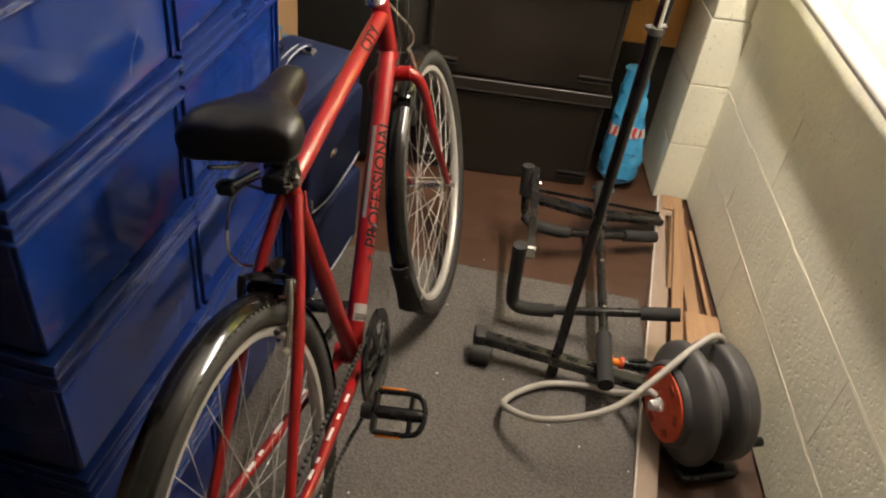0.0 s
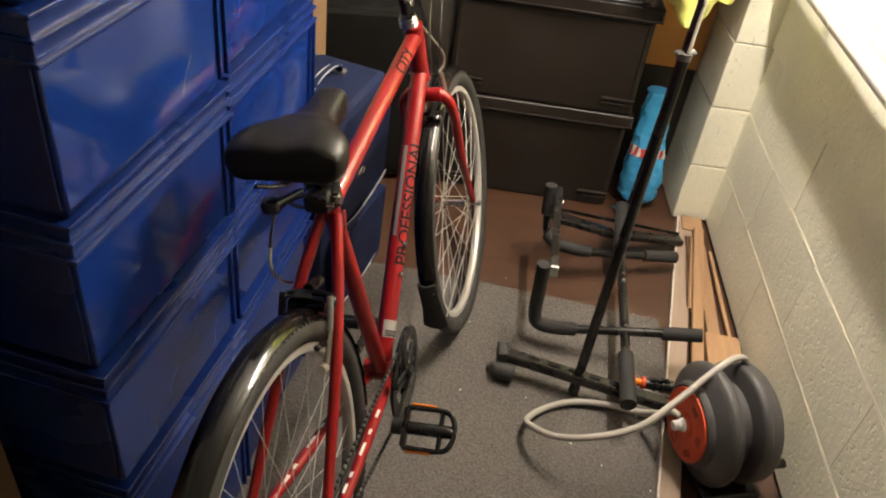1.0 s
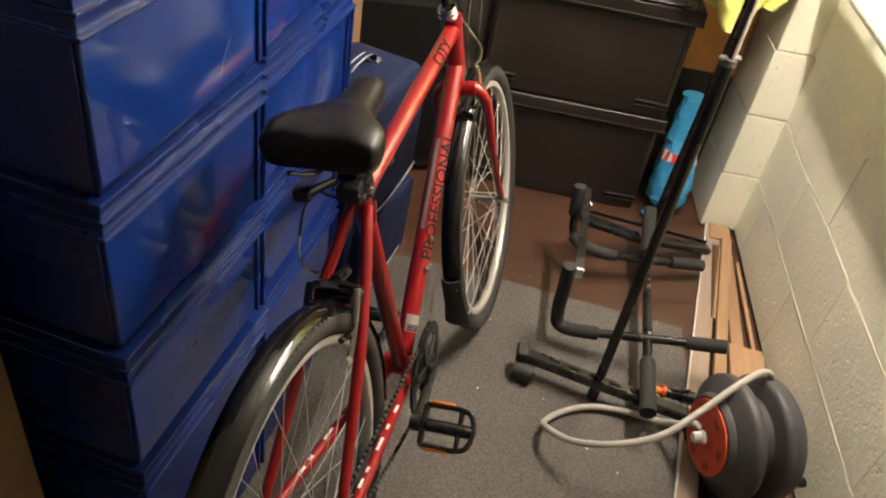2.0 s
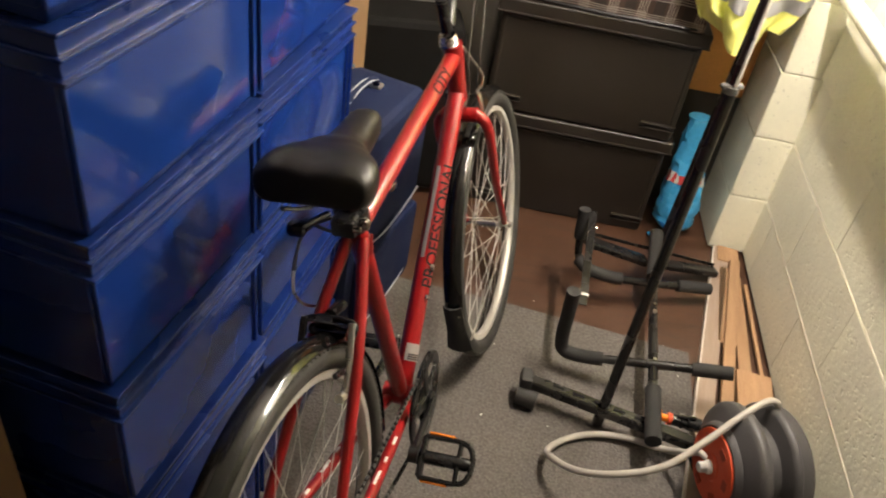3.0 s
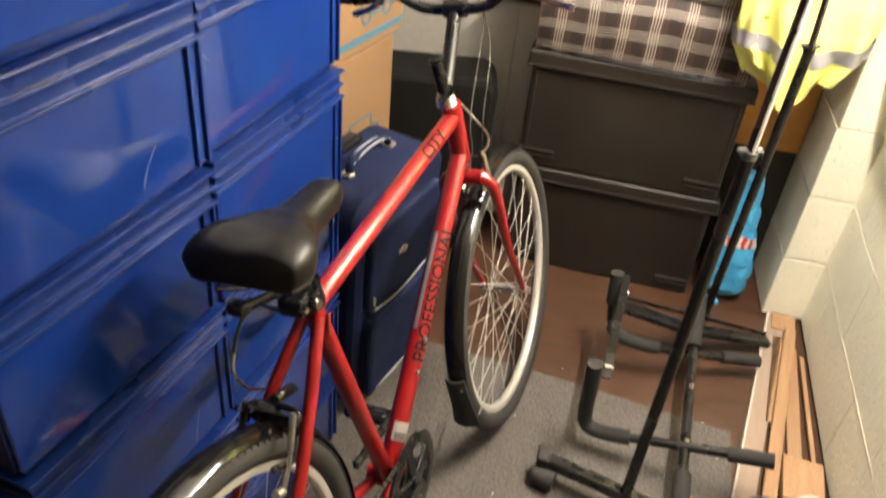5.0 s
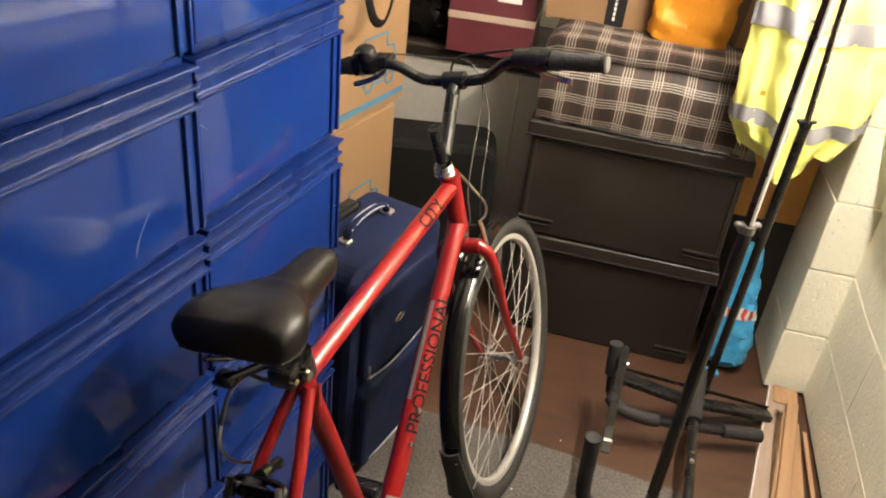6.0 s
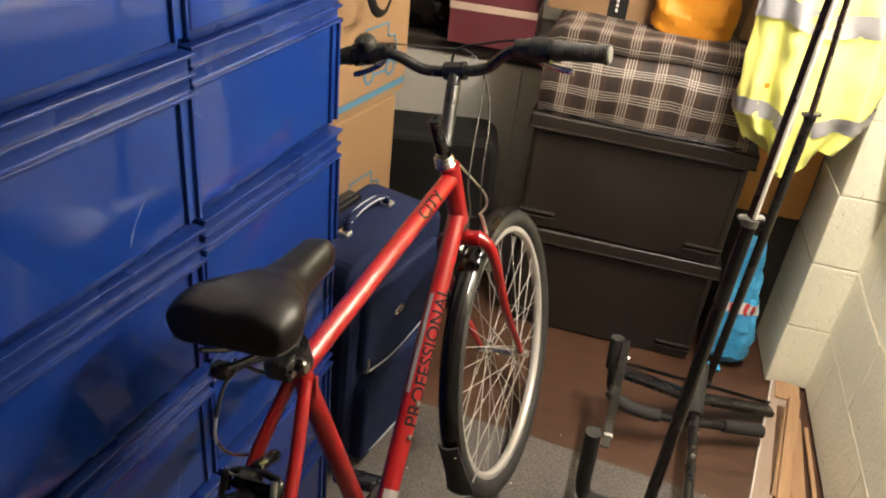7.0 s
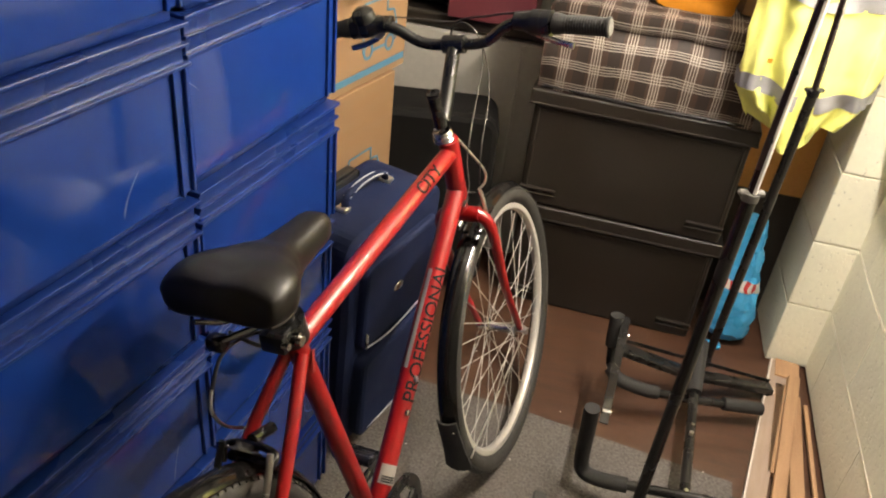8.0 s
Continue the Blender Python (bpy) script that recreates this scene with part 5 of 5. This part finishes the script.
# far arm
bent_arm("far_arm", [(0.452, 2.150, 0.285), (0.458, 2.140, 0.20), (0.468, 2.115, 0.135), (0.500, 2.090, 0.115), (0.57, 2.090, 0.100), (0.70, 2.120, 0.080), (0.905, 2.180, 0.055)], 0.0125,
         [((0.452, 2.150, 0.287), (0.458, 2.140, 0.19)), ((0.80, 2.150, 0.068), (0.912, 2.182, 0.054))], "bent black tube arm")
part("foam_sleeve", sweep(smooth_path([(0.468, 2.112, 0.130), (0.500, 2.090, 0.115), (0.57, 2.090, 0.100), (0.61, 2.098, 0.095)], 6), 0.019, 16), FOAM, gym, "bent foam sleeve")
part("steel_strip", bar((0.480, 2.165, 0.276), (0.452, 1.775, 0.232), 0.022, 0.004, 0.001, up=(0, -0.15, 1)), BLACKPAINT, gym, "flat drilled steel strip")
for q in ((0.470, 2.10, 0.262), (0.446, 1.815, 0.236)):
    part("bolt", sweep([q, (q[0] + 0.022, q[1], q[2])], 0.006, 10), STEEL, gym)
# far flat bar that tapers to the right
part("flat_bar", geo_join(bar((0.480, 2.165, 0.165), (0.70, 2.225, 0.085), 0.046, 0.022, 0.004), bar((0.72, 2.232, 0.080), (0.962, 2.318, 0.026), 0.040, 0.022, 0.004)), BLACKPAINT, gym, "flat black bar")
part("edge_strip", bar((0.50, 2.192, 0.175), (0.955, 2.338, 0.040), 0.004, 0.012, 0.001), BLACKPAINT, gym)
# middle tube with foam and bolts
M0, M1 = Vector((0.712, 2.190, 0.115)), Vector((0.655, 1.470, 0.105))
part("centre_tube", sweep([M0, M1], 0.0135, 16), BLACKPAINT, gym)
md = (M1 - M0).normalized()
part("foam_grip", sweep([M0 - md * 0.10 + Vector((0, 0, 0.04)), M0 + md * 0.08], 0.021, 18), FOAM, gym, "black foam grip")
part("foam_grip", sweep([M1 - md * 0.17, M1 + md * 0.005], 0.021, 18), FOAM, gym, "black foam grip")
for t in (0.23, 0.26, 0.46):
    p = M0 + md * t
    part("bolt", sweep([p + Vector((0, 0, 0.010)), p + Vector((0, 0, 0.022))], 0.0055, 10), STEEL, gym)


# two telescopic poles standing on the floor
def prop_pole(a, b, c, r0, r1, note, pale):
    ob = thing("telescopic_pole", pose(0, 0, 0), note, "pole", "telescopic poles")
    a, b, c = Vector(a), Vector(b), Vector(c)
    d1, d2 = (b - a).normalized(), (c - b).normalized()
    part("lower_tube", sweep([a, b], r0, 18), BLACKPAINT, ob)
    part("collar", geo_join(sweep([b - d1 * 0.012, b + d1 * 0.002], r0 * 1.15, 18), bar(b + Vector((-0.022, -0.004, 0)), b + Vector((0.022, 0.004, 0.004)), 0.016, 0.010, 0.003)), GRIPEND if pale else BLACK, ob, "collar of the telescopic joint")
    part("upper_tube", sweep([b, c], r1, 16), BROWNPOLE, ob)
    sd = d2.cross(Vector((0, 0, 1)))
    sd = (Vector((0.55, -0.8, 0)) - d2 * Vector((0.55, -0.8, 0)).dot(d2)).normalized()
    part("side_rail", sweep([b + sd * (r1 * 0.75) + d2 * 0.004, c + sd * (r1 * 0.75)], r1 * 0.55, 10), WHITE if pale else STEEL, ob, "pale metal rail")
    fr = (Vector((-0.25, -0.95, 0)) - d2 * Vector((-0.25, -0.95, 0)).dot(d2)).normalized()
    # Black discs paint the dark inside of the tube's holes.
    k = 0.10
    while k < (c - b).length - 0.02:
        p = b + d2 * k + fr * r1
        part("hole_plug", sweep([p - fr * 0.002, p + fr * 0.0015], 0.0045, 10), BLACK, ob)
        k += 0.115
    part("rubber_tip", sweep([a - d1 * 0.0, a + d1 * 0.03], r0 * 1.12, 16), RUBBER, ob)
    return ob


prop_pole((0.543, 1.576, 0.008), (0.562, 1.624, 0.968), (0.580, 1.672, 1.60), 0.0130, 0.0085, "black telescopic pole with holes, standing upright", True)
prop_pole((0.775, 2.395, 0.008), (0.752, 2.235, 0.970), (0.688, 2.06, 1.50), 0.0125, 0.0075, "thinner black telescopic pole leaning beside a jacket", False)

# ---- hose reel ----
reel = thing("hose_reel", pose(0.785, 1.385, 0.0, 0, 0, 14), "charcoal and orange garden hose reel with pale hose", "hose reel")
RZ = 0.153
axis_m = Matrix.Translation((0, 0, RZ)) @ pose(0, 0, 0, 0, 90, 0)     # lathe axis along local x
drum = [(0.0, -0.010), (0.092, -0.010), (0.102, -0.012), (0.107, -0.008), (0.112, 0.004), (0.146, 0.020), (0.155, 0.026), (0.159, 0.032), (0.159, 0.046), (0.156, 0.051), (0.150, 0.054), (0.112, 0.056), (0.108, 0.058), (0.108, 0.099), (0.112, 0.101), (0.147, 0.103), (0.154, 0.107), (0.158, 0.114), (0.158, 0.120), (0.1545, 0.123), (0.1545, 0.142), (0.150, 0.152), (0.140, 0.160), (0.110, 0.172), (0.0, 0.174)]
part("casing", lathe([(r * 0.94, h) for r, h in drum], 56), REEL, reel, "charcoal plastic casing", axis_m)
part("orange_disc", lathe([(0.0, -0.020), (0.030, -0.020), (0.034, -0.016), (0.080, -0.018), (0.090, -0.016), (0.092, -0.006), (0.0, -0.006)], 48), ORANGE, reel, "orange side disc", axis_m)
# Raised plates in darker orange paint the shade of the disc's notches.
for k in range(6):
    a = 2 * math.pi * k / 6 + 0.25
    hm = axis_m @ Matrix.Translation((0.068 * math.cos(a), 0.068 * math.sin(a), -0.0188)) @ Matrix.Rotation(a, 4, "Z")
    part("recess", geo_move(box(0.018, 0.026, 0.002, 0.0008, 1), hm), material("shaded_orange", (0.36, 0.045, 0.015), 0.7, bump=0.05) if k == 0 else bpy.data.materials["shaded_orange"], reel)
part("hub_nut", geo_move(lathe([(0, -0.048), (0.011, -0.048), (0.013, -0.043), (0.013, -0.030), (0.017, -0.026), (0.017, -0.017), (0, -0.017)], 20), axis_m), PAPERWHITE, reel, "pale hose connector")
part("frame_foot", geo_join(span(0.02, 0.17, -0.13, 0.13, 0.0, 0.03, 0.008, 2), span(0.08, 0.12, -0.03, 0.03, 0.0, 0.12, 0.008, 2)), BLACK, reel)
part("crank_handle", geo_join(sweep([(0.174, 0, RZ), (0.193, 0, RZ)], 0.018, 14), bar((0.190, 0, RZ), (0.190, -0.09, RZ - 0.06), 0.02, 0.012), sweep([(0.190, -0.09, RZ - 0.06), (0.225, -0.09, RZ - 0.06)], 0.012, 12)), BLACK, reel)
hose = thing("garden_hose", pose(0, 0, 0), "pale grey garden hose looping from the reel onto carpet", "hose")
hp = [(0.762, 1.398, 0.158), (0.748, 1.42, 0.150), (0.735, 1.455, 0.100), (0.70, 1.500, 0.045), (0.62, 1.533, 0.022), (0.53, 1.530, 0.016), (0.455, 1.495, 0.014), (0.410, 1.440, 0.030), (0.415, 1.385, 0.070), (0.465, 1.335, 0.105), (0.545, 1.310, 0.150), (0.640, 1.320, 0.195), (0.720, 1.368, 0.243), (0.790, 1.418, 0.288), (0.850, 1.462, 0.308), (0.885, 1.480, 0.300), (0.900, 1.480, 0.270)]
part("tube", sweep(smooth_path(hp, 10), 0.0085, 12), HOSE, hose)
cnx = thing("hose_connector", pose(0.690, 1.602, 0.052, 0, 0, -4), "black and orange click-on hose connector", "hose connector")
part("cap", geo_join(box(0.026, 0.030, 0.034, 0.005, 2), sweep([(0.0, 0, 0), (0.04, 0, 0)], 0.010, 12)), AMBER, cnx, "orange cap")
part("collar", sweep([(0.030, 0, 0), (0.040, 0, 0)], 0.0165, 16), ORANGE, cnx, "orange collar")
part("socket", sweep([(0.040, 0, 0), (0.062, 0, 0), (0.064, 0, 0), (0.070, 0, 0), (0.072, 0, 0), (0.080, 0, 0), (0.082, 0, 0), (0.115, 0, 0)], [0.014, 0.015, 0.018, 0.018, 0.015, 0.015, 0.019, 0.019], 16), BLACK, cnx, "ribbed black socket")
part("lever", bar((0.05, 0, 0.018), (0.10, 0, 0.026), 0.012, 0.006), BLACK, cnx)

# Lint and crumbs on the floor.
random.seed(5)
lint = []
for k in range(26):
    x, y = random.uniform(-0.05, 0.80), random.uniform(1.15, 2.4)
    r = random.uniform(0.0012, 0.0032)
    z0 = 0.0005 if y < 1.9 else -0.0035
    lint.append(geo_move(box(r * random.uniform(1, 3), r, 0.0012), pose(x, y, z0 + 0.0006, 0, 0, random.uniform(0, 180))))
lint_ob = new("lint", mesh_of("lint", geo_join(*lint), PAPERWHITE))
tagged(lint_ob, "pale lint and crumbs scattered over carpet and boards", "lint", kind="stuff")

# cardboard panel beside the near stack of crates
panel = thing("cardboard_box", pose(-0.452, 0.775, 0, 0, 0, -6), "plain tall brown cardboard box beside the crates", "cardboard box")
part("carton", span(-0.46, 0, -0.30, 0, 0, 0.98, 0.004), BOARD, panel)

# ---- wall blocks ----
def block_mesh(l, h, t, name="block"):
    """One painted block: front at local x = 0, y along, z up; only its long edges are eased."""
    e = 0.003
    prof = [(e, 0.0), (0.0, e), (0.0, h - e), (e, h), (t, h), (t, 0.0)]
    vs = [Vector((x, y, z)) for y in (0.0, -l) for x, z in prof]
    fs = [tuple(range(6)), tuple(range(11, 5, -1))] + [(i, (i + 1) % 6, 6 + (i + 1) % 6, 6 + i) for i in range(6)]
    return mesh_of(name, (vs, fs), CREAM, 20)


GAP, PERP = 0.003, 0.0022
full = block_mesh(BLOCK_L - PERP, BLOCK_H - GAP, 0.05)
cut_long = block_mesh(0.363 - PERP, BLOCK_H - GAP, 0.05)
cut_short = block_mesh(0.138 - PERP, BLOCK_H - GAP, 0.05)
random.seed(21)
for c in range(11):
    y = 0.0
    proud = -0.006 if c < 3 else -0.018
    z = c * BLOCK_H
    first, fl = (cut_long, 0.363) if c % 2 else (cut_short, 0.138)
    k = 0
    while y > -3.95:
        me, l = (first, fl) if k == 0 else (full, BLOCK_L)
        piece("block", me, wall_right, pose(proud + random.uniform(-0.0008, 0.0008), y - 0.0001, z + GAP / 2, random.uniform(-0.1, 0.1), 0, random.uniform(-0.12, 0.12)))
        y -= l
        k += 1
pb1 = mesh_of("block", span(0, 0.134 - GAP, 0, 0.44 - GAP, 0, BLOCK_H - GAP, 0.004, 2), CREAM, 20)
for c in range(11):
    for j in range(2):
        piece("block", pb1, pillar, pose(0.966 + random.uniform(-0.0015, 0.0015), 2.500 + j * 0.44 + (0 if j else random.uniform(-0.0015, 0.0015)), c * BLOCK_H + GAP / 2, 0, 0, random.uniform(-0.4, 0.4)))

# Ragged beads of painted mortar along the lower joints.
# The darker mortar tone offsets the light that their upper sides catch.
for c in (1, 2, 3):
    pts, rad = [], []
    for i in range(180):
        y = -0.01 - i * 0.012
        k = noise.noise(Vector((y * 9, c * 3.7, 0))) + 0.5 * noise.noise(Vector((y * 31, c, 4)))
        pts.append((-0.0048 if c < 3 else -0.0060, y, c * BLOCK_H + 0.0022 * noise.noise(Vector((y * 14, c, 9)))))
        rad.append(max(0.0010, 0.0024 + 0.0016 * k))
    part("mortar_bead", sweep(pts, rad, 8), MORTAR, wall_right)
